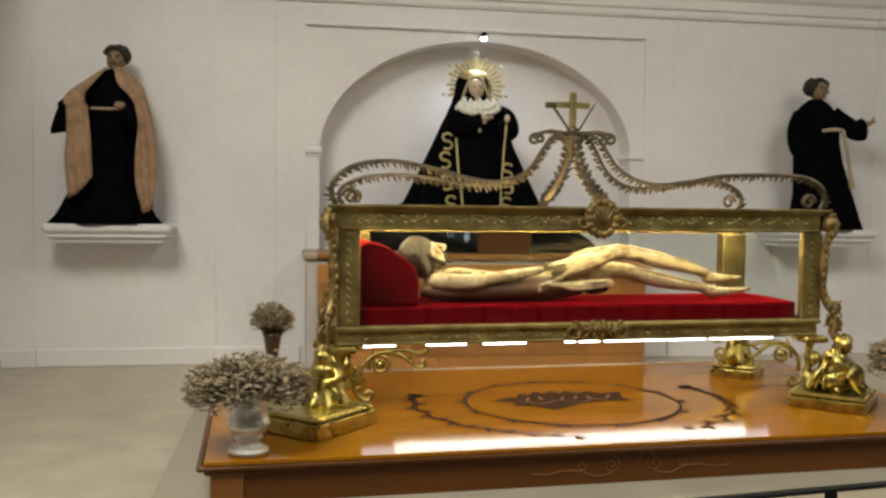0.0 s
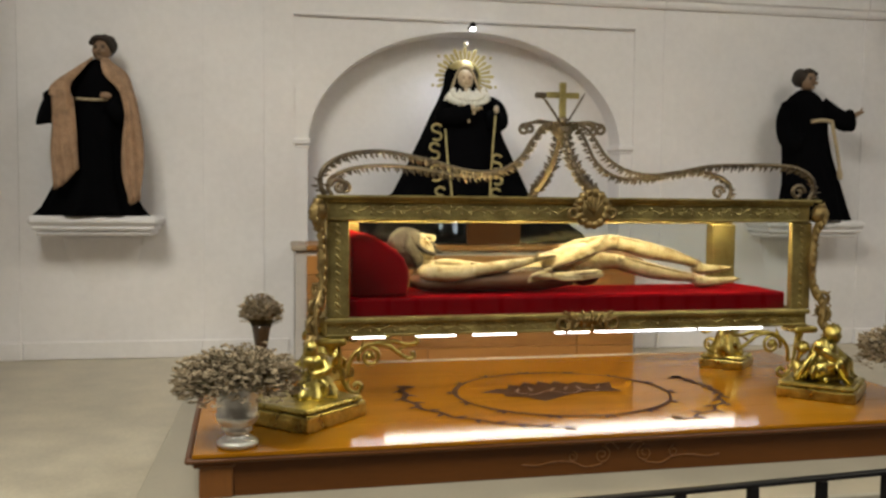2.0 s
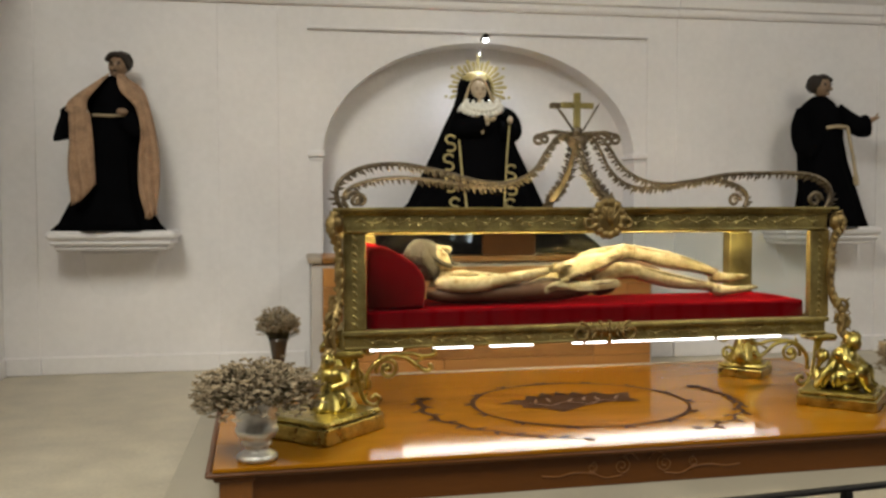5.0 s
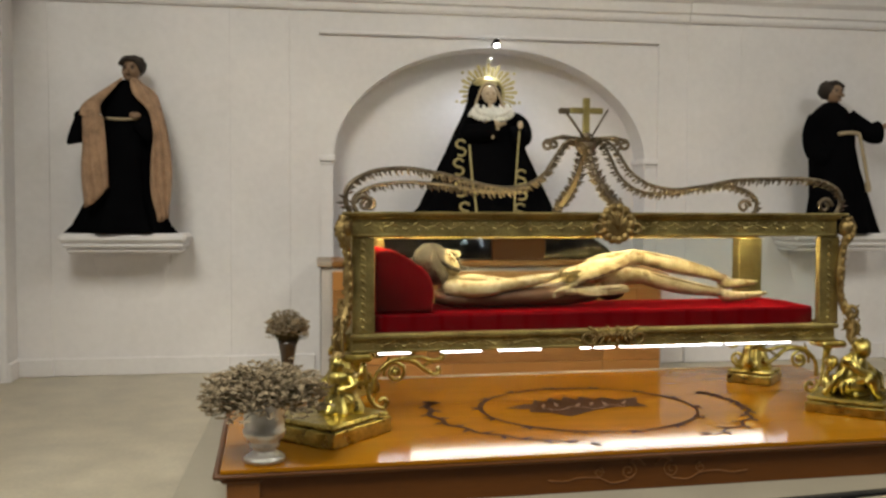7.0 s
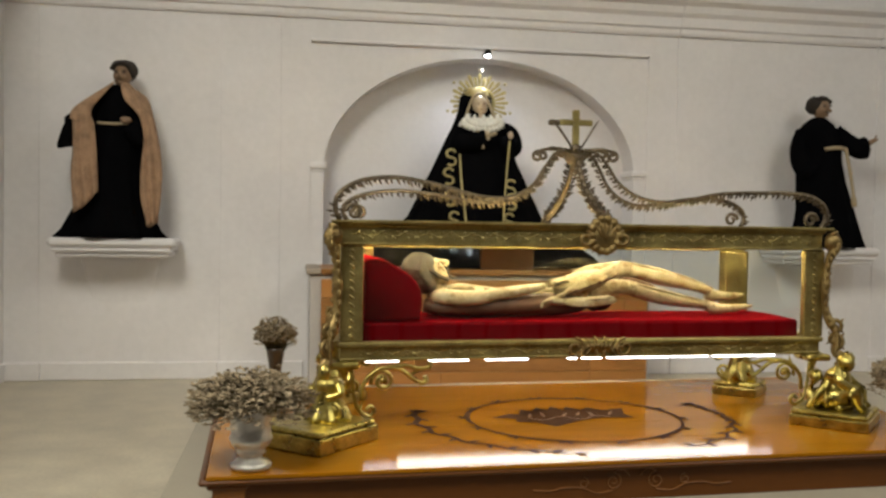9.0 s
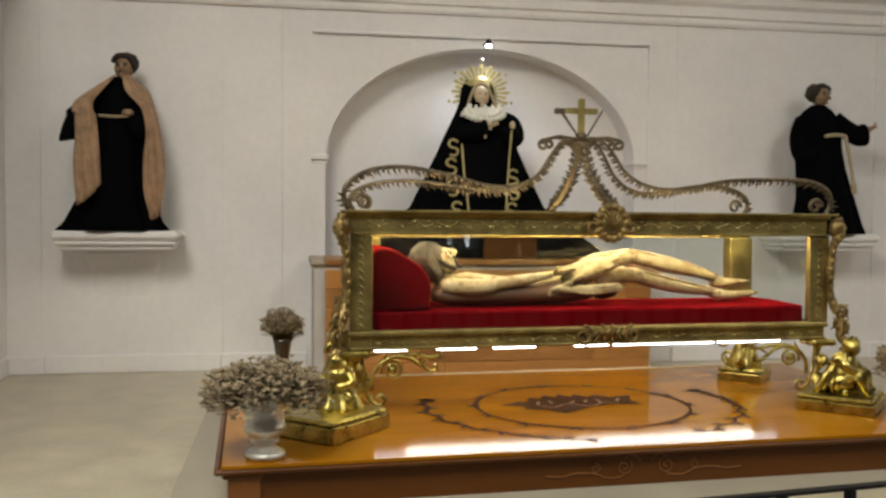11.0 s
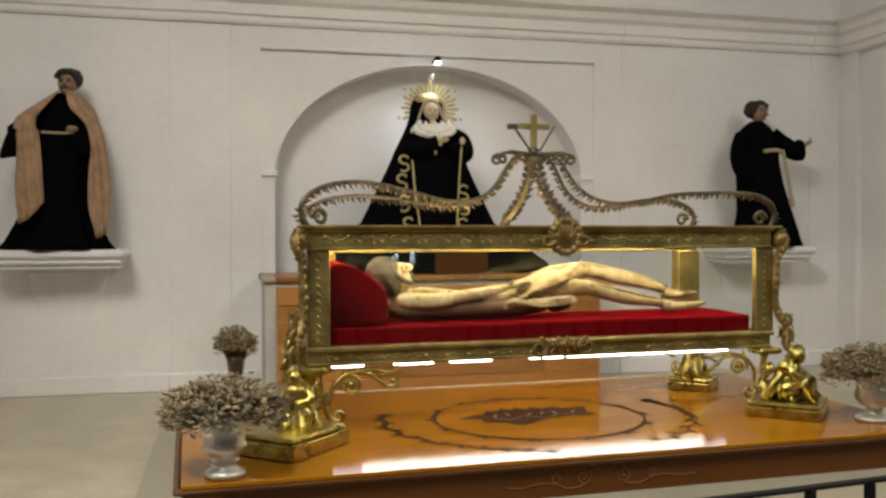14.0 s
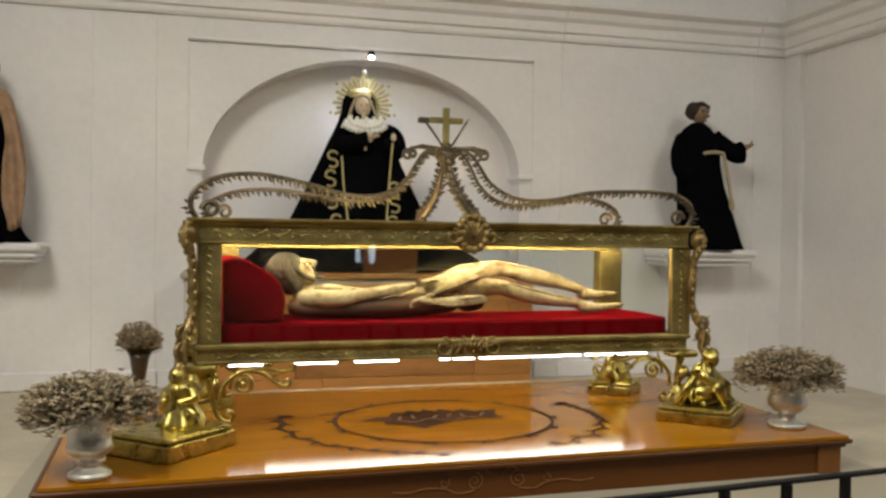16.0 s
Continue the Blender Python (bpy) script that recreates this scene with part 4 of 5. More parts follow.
# head, tilted back on the bolster: down is towards the chin, out is away from the skull
DOWN, OUT, SKULL = Vector((0.73, 0, -0.68)), Vector((0.68, 0, 0.73)), Vector((-0.672, YB, 0.832))


def face(u, v, w):
    return SKULL + DOWN * u + Vector((0, v, 0)) + OUT * w


HEAD_TURN = Matrix((DOWN, Vector((0, 1, 0)), OUT)).transposed()
limb([face(0.05, 0, -0.03), (-0.625, YB, 0.765), (-0.60, YB, 0.735)], [0.042, 0.040, 0.046], 0, 12)
g.ball(face(0.018, 0, 0.020), 0.078, 0.058, 0.060, 20, 0, HEAD_TURN)
g.ball(face(0.055, 0, 0.030), 0.046, 0.046, 0.044, 14, 0, HEAD_TURN)
g.ball(face(-0.030, 0, -0.008), 0.082, 0.076, 0.080, 22, 2, HEAD_TURN, 0.12)
g.ball(face(0.01, 0, -0.030), 0.068, 0.074, 0.058, 18, 2, HEAD_TURN, 0.25)
limb([face(-0.005, 0, 0.076), face(0.015, 0, 0.090), face(0.036, 0, 0.099), face(0.042, 0, 0.082)], [0.008, 0.009, 0.012, 0.009], 0, 8)
for sy in (-1, 1):
    limb([face(-0.008, sy * 0.010, 0.077), face(-0.012, sy * 0.028, 0.074), face(-0.004, sy * 0.046, 0.060)], [0.006, 0.007, 0.005], 0, 7)
    g.ball(face(0.006, sy * 0.026, 0.066), 0.008, 0.015, 0.008, 8, 1, HEAD_TURN)
    g.ball(face(0.030, sy * 0.030, 0.062), 0.020, 0.018, 0.012, 10, 0, HEAD_TURN)
    limb([face(0.050, sy * 0.004, 0.083), face(0.056, sy * 0.018, 0.078), face(0.072, sy * 0.030, 0.064)], [0.006, 0.006, 0.004], 2, 6)
    limb([face(-0.01, sy * 0.066, 0.02), face(0.04, sy * 0.058, 0.026), face(0.085, sy * 0.036, 0.045)], [0.008, 0.011, 0.010], 2, 8)
g.ball(face(0.058, 0, 0.080), 0.006, 0.018, 0.006, 8, 1, HEAD_TURN)
for k in range(6):
    v = -0.030 + 0.012 * k
    limb([face(0.078, v, 0.058), face(0.098, v * 0.7, 0.070), face(0.112, v * 0.3, 0.082)], [0.011, 0.009, 0.004], 2, 7)
for k in range(9):
    u = -0.07 + 0.012 * k
    limb([face(u, -0.068, 0.03 - 0.005 * k), face(u + 0.03, -0.084, -0.015 - 0.004 * k), face(u + 0.055 - 0.004 * k, -0.086, -0.040 + 0.002 * k)], [0.010, 0.012, 0.006], 2, 7)
# collar bones, breast, ribs and the wound
limb([(-0.615, YB - 0.10, 0.765), (-0.59, YB - 0.05, 0.778), (-0.585, YB, 0.768)], [0.008, 0.008, 0.006], 0, 7)
g.ball((-0.525, YB - 0.055, 0.768), 0.065, 0.055, 0.022, 14, 0)
for k in range(5):
    limb([(-0.475 + 0.036 * k, YB - 0.112, 0.735 - 0.002 * k), (-0.465 + 0.036 * k, YB - 0.075, 0.765 - 0.005 * k), (-0.45 + 0.036 * k, YB - 0.02, 0.778 - 0.006 * k)], [0.004, 0.006, 0.004], 0, 6)
g.ball((-0.415, YB - 0.10, 0.768), 0.022, 0.012, 0.006, 8, 1, Matrix.Rotation(0.25, 3, "Y"))
# near arm along the body to the hip, thin at the wrist
limb([(-0.655, YB - 0.12, 0.735), (-0.62, YB - 0.14, 0.738), (-0.55, YB - 0.155, 0.734), (-0.47, YB - 0.158, 0.738), (-0.40, YB - 0.155, 0.750), (-0.33, YB - 0.152, 0.760), (-0.25, YB - 0.142, 0.772), (-0.17, YB - 0.125, 0.785)], [0.028, 0.037, 0.036, 0.032, 0.026, 0.026, 0.022, 0.016], 0, 14)
g.ball((-0.415, YB - 0.165, 0.744), 0.022, 0.016, 0.017, 9, 0)
g.ball((-0.135, YB - 0.115, 0.793), 0.034, 0.024, 0.014, 10, 0, Matrix.Rotation(-0.35, 3, "Y"), 0.2)
for k in range(4):
    limb([(-0.115, YB - 0.135 + 0.013 * k, 0.797), (-0.085, YB - 0.135 + 0.014 * k, 0.808), (-0.06, YB - 0.13 + 0.014 * k, 0.806)], [0.0075, 0.007, 0.005], 0, 6)
limb([(-0.155, YB - 0.135, 0.795), (-0.15, YB - 0.14, 0.812), (-0.135, YB - 0.135, 0.82)], [0.008, 0.007, 0.005], 0, 6)
limb([(-0.6, YB + 0.12, 0.70), (-0.36, YB + 0.14, 0.69), (-0.1, YB + 0.12, 0.69)], [0.036, 0.026, 0.02], 0)
# loin cloth: body, fan of folds, knot end with the other hand
limb([(-0.10, YB - 0.02, 0.762), (-0.03, YB - 0.03, 0.775), (0.05, YB - 0.03, 0.798), (0.12, YB - 0.02, 0.812)], [0.042, 0.050, 0.054, 0.046], 0, 16, 1.9)
for k in range(9):
    x, z = -0.075 + 0.026 * k, 0.772 + 0.0105 * k
    limb([(x - 0.02, YB - 0.118 + 0.004 * k, z - 0.034), (x + 0.02, YB - 0.122 + 0.005 * k, z - 0.004), (x + 0.065, YB - 0.088 + 0.005 * k, z + 0.026), (x + 0.10, YB - 0.03, z + 0.038)], [0.006, 0.010 + 0.003 * (k % 2), 0.009, 0.004], 0, 7)
# thin brown lines colour in the shade between the folds
for k in range(6):
    x, z = -0.045 + 0.036 * k, 0.770 + 0.013 * k
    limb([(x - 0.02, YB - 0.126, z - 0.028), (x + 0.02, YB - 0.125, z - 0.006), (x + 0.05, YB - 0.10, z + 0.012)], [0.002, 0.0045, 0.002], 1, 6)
g.ball((-0.125, YB - 0.165, 0.722), 0.042, 0.022, 0.019, 10, 0, Matrix.Rotation(0.15, 3, "Y"), 0.25)
for k in range(4):
    limb([(-0.145, YB - 0.175 + 0.007 * k, 0.732 - 0.009 * k), (-0.175, YB - 0.178 + 0.006 * k, 0.724 - 0.008 * k), (-0.197, YB - 0.172, 0.712 - 0.006 * k)], [0.0085, 0.0075, 0.005], 0, 6)
limb([(-0.13, YB - 0.18, 0.738), (-0.115, YB - 0.182, 0.750), (-0.095, YB - 0.178, 0.746)], [0.008, 0.008, 0.006], 0, 6)
for k, (dz, r) in enumerate(((0.012, 0.010), (0.0, 0.012), (-0.012, 0.009))):
    limb([(-0.095, YB - 0.165, 0.718 + dz * 0.5), (-0.02, YB - 0.172 - 0.004 * k, 0.716 + dz), (0.07, YB - 0.170, 0.722 + dz), (0.125, YB - 0.165, 0.726 + dz * 0.8), (0.15, YB - 0.16, 0.720)], [r * 0.7, r, r * 1.1, r, r * 0.4], 0, 8)
# one more brown line colours in the shaded crease of the cloth's end
limb([(-0.02, YB - 0.180, 0.723), (0.05, YB - 0.182, 0.728), (0.11, YB - 0.178, 0.731)], [0.002, 0.004, 0.002], 1, 6)
# far leg: raised knee, lean shin, foot
limb([(0.04, YB + 0.03, 0.792), (0.10, YB + 0.035, 0.815), (0.19, YB + 0.04, 0.838), (0.255, YB + 0.045, 0.856), (0.30, YB + 0.045, 0.850)], [0.055, 0.056, 0.046, 0.036, 0.034], 0, 14)
limb([(0.285, YB + 0.045, 0.852), (0.36, YB + 0.045, 0.838), (0.44, YB + 0.04, 0.820), (0.52, YB + 0.035, 0.801), (0.62, YB + 0.03, 0.774), (0.70, YB + 0.03, 0.748)], [0.036, 0.035, 0.041, 0.036, 0.025, 0.020], 0, 14)
limb([(0.29, YB + 0.03, 0.884), (0.42, YB + 0.02, 0.855), (0.56, YB + 0.02, 0.819), (0.68, YB + 0.02, 0.776)], [0.006, 0.008, 0.007, 0.004], 0, 6)
g.ball((0.272, YB + 0.035, 0.872), 0.028, 0.026, 0.019, 12, 0)
limb([(0.685, YB + 0.03, 0.738), (0.71, YB + 0.03, 0.728), (0.765, YB + 0.025, 0.727), (0.815, YB + 0.022, 0.730), (0.858, YB + 0.02, 0.733)], [0.026, 0.031, 0.021, 0.016, 0.007], 0, 10, 1.2)
g.ball((0.715, YB + 0.005, 0.745), 0.010, 0.008, 0.010, 8, 0)
# near leg, lower
limb([(0.06, YB - 0.05, 0.758), (0.14, YB - 0.075, 0.772), (0.22, YB - 0.088, 0.776), (0.27, YB - 0.09, 0.768)], [0.046, 0.046, 0.036, 0.034], 0, 14)
limb([(0.255, YB - 0.09, 0.770), (0.32, YB - 0.09, 0.752), (0.40, YB - 0.09, 0.733), (0.48, YB - 0.088, 0.717), (0.57, YB - 0.083, 0.703), (0.625, YB - 0.08, 0.696)], [0.035, 0.034, 0.036, 0.031, 0.023, 0.022], 0, 14)
limb([(0.26, YB - 0.112, 0.797), (0.38, YB - 0.116, 0.766), (0.50, YB - 0.108, 0.738), (0.60, YB - 0.098, 0.716)], [0.005, 0.007, 0.006, 0.003], 0, 6)
g.ball((0.248, YB - 0.105, 0.788), 0.026, 0.024, 0.020, 12, 0)
limb([(0.625, YB - 0.08, 0.692), (0.66, YB - 0.08, 0.678), (0.72, YB - 0.08, 0.676), (0.79, YB - 0.082, 0.681), (0.848, YB - 0.085, 0.688)], [0.025, 0.029, 0.021, 0.016, 0.007], 0, 10, 1.2)
g.ball((0.648, YB - 0.108, 0.696), 0.010, 0.008, 0.010, 8, 0)
for k in range(5):
    g.ball((0.852 - 0.005 * k, YB + 0.004 + 0.009 * k, 0.736), 0.012, 0.005, 0.006, 6)
    g.ball((0.842 - 0.005 * k, YB - 0.102 + 0.009 * k, 0.692), 0.012, 0.005, 0.006, 6)
# brown pieces colour in the shaded hollows behind the knees and the ankle creases
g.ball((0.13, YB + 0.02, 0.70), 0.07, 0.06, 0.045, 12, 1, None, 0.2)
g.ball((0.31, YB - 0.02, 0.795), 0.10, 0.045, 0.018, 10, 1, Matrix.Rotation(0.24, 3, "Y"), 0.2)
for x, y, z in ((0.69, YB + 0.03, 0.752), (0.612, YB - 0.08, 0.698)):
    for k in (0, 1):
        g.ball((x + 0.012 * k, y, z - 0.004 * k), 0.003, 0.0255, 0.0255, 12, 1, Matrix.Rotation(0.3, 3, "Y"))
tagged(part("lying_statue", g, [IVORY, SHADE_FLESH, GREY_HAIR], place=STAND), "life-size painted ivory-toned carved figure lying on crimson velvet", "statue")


# ---- standing statues: each one plain mesh ----
def robe(g, stack, folds, deep, slot=0, n=64, phase=0.0, caps=True):
    """Stacked ovals (x, y, z, half width, half depth) with folds that deepen towards the hem."""
    rings = []
    zs = [s[2] for s in stack]
    for x, y, z, w, d in stack:
        k = deep * (max(zs) - z) / (max(zs) - min(zs))
        rings.append([(x + w * (1 + k * math.cos(folds * a + phase + 2 * math.sin(2 * a))) * math.cos(a), y + d * (1 + k * math.cos(folds * a + phase + 2 * math.sin(2 * a))) * math.sin(a), z) for a in (2 * math.pi * j / n for j in range(n))])
    g.rings(rings, caps, slot)


def features(g, x, y, z, k, flesh, dark):
    """Plain brows, eyes, nose, lips and chin on a face that looks along -y; k: its half width."""
    for s in (-1, 1):
        g.ball((x + s * 0.40 * k, y + 0.06 * k, z + 0.28 * k), 0.20 * k, 0.10 * k, 0.08 * k, 8, dark)
        g.ball((x + s * 0.42 * k, y + 0.02 * k, z + 0.48 * k), 0.26 * k, 0.10 * k, 0.07 * k, 8, dark)
        g.ball((x + s * 0.48 * k, y + 0.14 * k, z - 0.18 * k), 0.26 * k, 0.16 * k, 0.24 * k, 8, flesh)
    g.tube([(x, y + 0.02 * k, z + 0.40 * k), (x, y - 0.16 * k, z - 0.08 * k), (x, y + 0.02 * k, z - 0.16 * k)], [0.08 * k, 0.15 * k, 0.10 * k], 7, flesh)
    g.ball((x, y + 0.06 * k, z - 0.44 * k), 0.26 * k, 0.10 * k, 0.06 * k, 8, dark)
    g.ball((x, y + 0.10 * k, z - 0.80 * k), 0.30 * k, 0.16 * k, 0.20 * k, 8, flesh)


# saint in black with a tan shawl
g = Mesh()
SX, SY, SZ = -2.39, 2.14, 0.921
robe(g, [(SX, SY, SZ, 0.312, 0.15), (SX + 0.005, SY, SZ + 0.05, 0.27, 0.145), (SX + 0.012, SY, SZ + 0.2, 0.205, 0.13), (SX + 0.02, SY, SZ + 0.42, 0.165, 0.115), (SX + 0.04, SY, SZ + 0.58, 0.145, 0.105), (SX + 0.05, SY, SZ + 0.68, 0.15, 0.105), (SX + 0.05, SY, SZ + 0.79, 0.155, 0.095), (SX + 0.05, SY, SZ + 0.86, 0.14, 0.085), (SX + 0.05, SY, SZ + 0.905, 0.095, 0.065), (SX + 0.05, SY, SZ + 0.925, 0.05, 0.05), (SX + 0.055, SY, SZ + 0.94, 0.04, 0.04)], 11, 0.10, 0)
# arms with wide hanging sleeves
g.tube(smooth_line([(SX - 0.08, SY, SZ + 0.82), (SX - 0.17, SY - 0.06, SZ + 0.73), (SX - 0.205, SY - 0.11, SZ + 0.69)], 6), 0.05, 10, 0)
g.tube(smooth_line([(SX - 0.19, SY - 0.10, SZ + 0.70), (SX - 0.215, SY - 0.10, SZ + 0.63), (SX - 0.23, SY - 0.10, SZ + 0.565), (SX - 0.23, SY - 0.10, SZ + 0.55)], 6), [0.045 + 0.0008 * i for i in range(18)] + [0.05], 12, 0, 1.2)
g.tube(smooth_line([(SX + 0.15, SY, SZ + 0.80), (SX + 0.20, SY - 0.05, SZ + 0.66), (SX + 0.195, SY - 0.10, SZ + 0.60), (SX + 0.13, SY - 0.13, SZ + 0.68)], 6), 0.055, 10, 0)
g.ball((SX - 0.15, SY - 0.165, SZ + 0.70), 0.036, 0.024, 0.02, 10, 2, None, 0.2)
g.ball((SX + 0.12, SY - 0.165, SZ + 0.71), 0.036, 0.022, 0.022, 10, 2, None, 0.2)


def cloth(g, columns, slot, pleats, deep, fringe=0.0, thick=0.01, rows=9, across=7):
    """A soft cloth lofted through columns of points from top to bottom, with uneven pleats."""
    lines = [smooth_line(c, rows) for c in columns]
    grid = [smooth_line([l[i] for l in lines], across) for i in range(len(lines[0]))]
    n, m = len(grid), len(grid[0])
    verts = []
    for back in (0.0, thick):
        for i, row in enumerate(grid):
            u = i / (n - 1)
            for j, p in enumerate(row):
                v = j / (m - 1)
                wave = math.sin(2 * math.pi * (pleats * v + 0.25 * math.sin(3 * u + 2 * v))) + 0.5 * noise.noise(Vector((v * 9, u * 4, slot)))
                drop = fringe * (0.5 + 0.5 * noise.noise(Vector((j * 1.7, 3.1, 0)))) if i == n - 1 else 0.0
                verts.append(p + Vector((0, deep * (0.35 + 0.65 * u) * wave + back, -drop)))
    k = n * m
    faces = []
    for i in range(n - 1):
        for j in range(m - 1):
            q = i * m + j
            faces += [(q, q + 1, q + m + 1, q + m), (q + k, q + m + k, q + m + 1 + k, q + 1 + k)]
    for j in range(m - 1):
        q = (n - 1) * m + j
        faces += [(j, j + k, j + 1 + k, j + 1), (q, q + 1, q + 1 + k, q + k)]
    for i in range(n - 1):
        a, b = i * m, i * m + m - 1
        faces += [(a, a + m, a + m + k, a + k), (b, b + k, b + m + k, b + m)]
    g.put(verts, faces, True, slot)


# tan shawl: over one shoulder and forearm, its end hanging; down the other side to the knee
cloth(g, [[(-2.375, 2.19, 1.855), (-2.49, 2.13, 1.785), (-2.60, 2.06, 1.68), (-2.612, 2.02, 1.64)], [(-2.372, 2.09, 1.868), (-2.46, 2.02, 1.79), (-2.55, 1.965, 1.70), (-2.56, 1.95, 1.62)], [(-2.350, 2.055, 1.868), (-2.41, 2.0, 1.78), (-2.47, 1.985, 1.69), (-2.458, 1.975, 1.60)]], 1, 2.2, 0.010)
cloth(g, [[(-2.575, 1.975, 1.63), (-2.575, 1.972, 1.45), (-2.585, 1.965, 1.30), (-2.565, 1.95, 1.085)], [(-2.52, 1.945, 1.66), (-2.515, 1.95, 1.45), (-2.505, 1.945, 1.30), (-2.495, 1.935, 1.13)], [(-2.452, 1.975, 1.62), (-2.44, 1.97, 1.47), (-2.432, 1.96, 1.35), (-2.425, 1.95, 1.215)]], 1, 3.4, 0.016, 0.03)
cloth(g, [[(-2.318, 2.06, 1.868), (-2.285, 2.0, 1.76), (-2.20, 1.99, 1.66), (-2.172, 1.985, 1.52), (-2.187, 1.98, 1.36), (-2.183, 1.965, 1.17), (-2.145, 1.955, 1.02)], [(-2.28, 2.10, 1.872), (-2.215, 2.04, 1.77), (-2.165, 2.01, 1.66), (-2.135, 1.995, 1.52), (-2.135, 1.985, 1.36), (-2.125, 1.97, 1.17), (-2.11, 1.96, 1.03)], [(-2.27, 2.20, 1.86), (-2.18, 2.16, 1.79), (-2.13, 2.09, 1.67), (-2.095, 2.06, 1.53), (-2.07, 2.04, 1.36), (-2.068, 2.02, 1.20), (-2.085, 2.01, 1.05)]], 1, 3.2, 0.018, 0.06)
cloth(g, [[(-2.40, 2.17, 1.86), (-2.45, 2.25, 1.70), (-2.47, 2.27, 1.45)], [(-2.335, 2.20, 1.885), (-2.335, 2.27, 1.70), (-2.335, 2.28, 1.45)], [(-2.27, 2.17, 1.86), (-2.20, 2.25, 1.70), (-2.17, 2.27, 1.45)]], 1, 3, 0.008)
g.tube(smooth_line([(SX - 0.06, SY - 0.10, SZ + 0.695), (SX + 0.04, SY - 0.118, SZ + 0.69), (SX + 0.12, SY - 0.10, SZ + 0.695)], 6), 0.009, 8, 4)
g.ball((SX + 0.075, SY - 0.02, SZ + 1.0), 0.058, 0.062, 0.075, 14, 2, Matrix.Rotation(0.12, 3, "Y"))
g.ball((SX + 0.092, SY + 0.008, SZ + 1.028), 0.070, 0.068, 0.066, 14, 3, None, 0.15)
g.tube(smooth_line([(SX + 0.015, SY - 0.05, SZ + 1.03), (SX + 0.05, SY - 0.075, SZ + 1.062), (SX + 0.11, SY - 0.07, SZ + 1.055), (SX + 0.145, SY - 0.04, SZ + 0.99)], 5), 0.016, 8, 3)
features(g, SX + 0.068, SY - 0.082, SZ + 0.99, 0.055, 2, 3)
tagged(part("saint_statue", g, [BLACK, TAN, FLESH, HAIR, CORD]), "carved saint in black habit and tan shawl on a shelf", "statue")

# friar in black with a rope belt
g = Mesh()
SX, SY, SZ = 2.40, 2.13, 0.921
robe(g, [(SX + 0.03, SY, SZ, 0.27, 0.15), (SX + 0.03, SY, SZ + 0.06, 0.245, 0.145), (SX + 0.01, SY, SZ + 0.25, 0.20, 0.135), (SX - 0.03, SY, SZ + 0.45, 0.17, 0.125), (SX - 0.05, SY, SZ + 0.60, 0.16, 0.115), (SX - 0.055, SY, SZ + 0.72, 0.165, 0.11), (SX - 0.06, SY, SZ + 0.80, 0.15, 0.10), (SX - 0.06, SY, SZ + 0.86, 0.10, 0.08), (SX - 0.06, SY, SZ + 0.90, 0.045, 0.045)], 9, 0.08, 0)
for pts in ([(SX + 0.05, SY - 0.02, SZ + 0.81), (SX + 0.13, SY - 0.06, SZ + 0.73), (SX + 0.19, SY - 0.08, SZ + 0.69), (SX + 0.245, SY - 0.09, SZ + 0.695)], [(SX - 0.17, SY, SZ + 0.80), (SX - 0.21, SY - 0.02, SZ + 0.68), (SX - 0.19, SY - 0.04, SZ + 0.56), (SX - 0.12, SY - 0.08, SZ + 0.52)]):
    p = smooth_line(pts, 6)
    g.tube(p, [0.055 + 0.025 * i / len(p) for i in range(len(p))], 10, 0)
g.tube(smooth_line([(SX + 0.25, SY - 0.09, SZ + 0.715), (SX + 0.29, SY - 0.095, SZ + 0.74), (SX + 0.33, SY - 0.10, SZ + 0.755)], 5), [0.022, 0.022, 0.02, 0.02, 0.018, 0.018, 0.016, 0.014, 0.012, 0.010, 0.008], 8, 1)
g.tube([(SX + 0.30, SY - 0.10, SZ + 0.745), (SX + 0.32, SY - 0.10, SZ + 0.78)], 0.007, 6, 1)
g.tube(smooth_line([(SX - 0.08, SY - 0.125, SZ + 0.675), (SX + 0.0, SY - 0.135, SZ + 0.685), (SX + 0.08, SY - 0.115, SZ + 0.68)], 6), 0.013, 8, 3)
g.tube(smooth_line([(SX + 0.075, SY - 0.125, SZ + 0.68), (SX + 0.10, SY - 0.15, SZ + 0.5), (SX + 0.115, SY - 0.162, SZ + 0.38), (SX + 0.125, SY - 0.168, SZ + 0.28)], 6), [0.012] * 14 + [0.017, 0.018, 0.02, 0.018, 0.014], 8, 3)
g.ball((SX - 0.055, SY - 0.02, SZ + 0.965), 0.058, 0.062, 0.075, 14, 1)
features(g, SX - 0.045, SY - 0.082, SZ + 0.955, 0.055, 1, 2)
g.ball((SX - 0.095, SY + 0.0, SZ + 0.985), 0.055, 0.068, 0.062, 14, 2, None, 0.2)
g.ball((SX - 0.055, SY + 0.03, SZ + 0.985), 0.07, 0.055, 0.06, 12, 2, None, 0.2)
g.tube(smooth_line([(SX - 0.125, SY - 0.01, SZ + 1.005), (SX - 0.07, SY - 0.06, SZ + 1.03), (SX + 0.005, SY - 0.03, SZ + 1.01)], 5), 0.018, 7, 2)
tagged(part("friar_statue", g, [BLACK, FLESH, HAIR, CORD]), "carved friar in black habit with rope belt on a shelf", "statue")

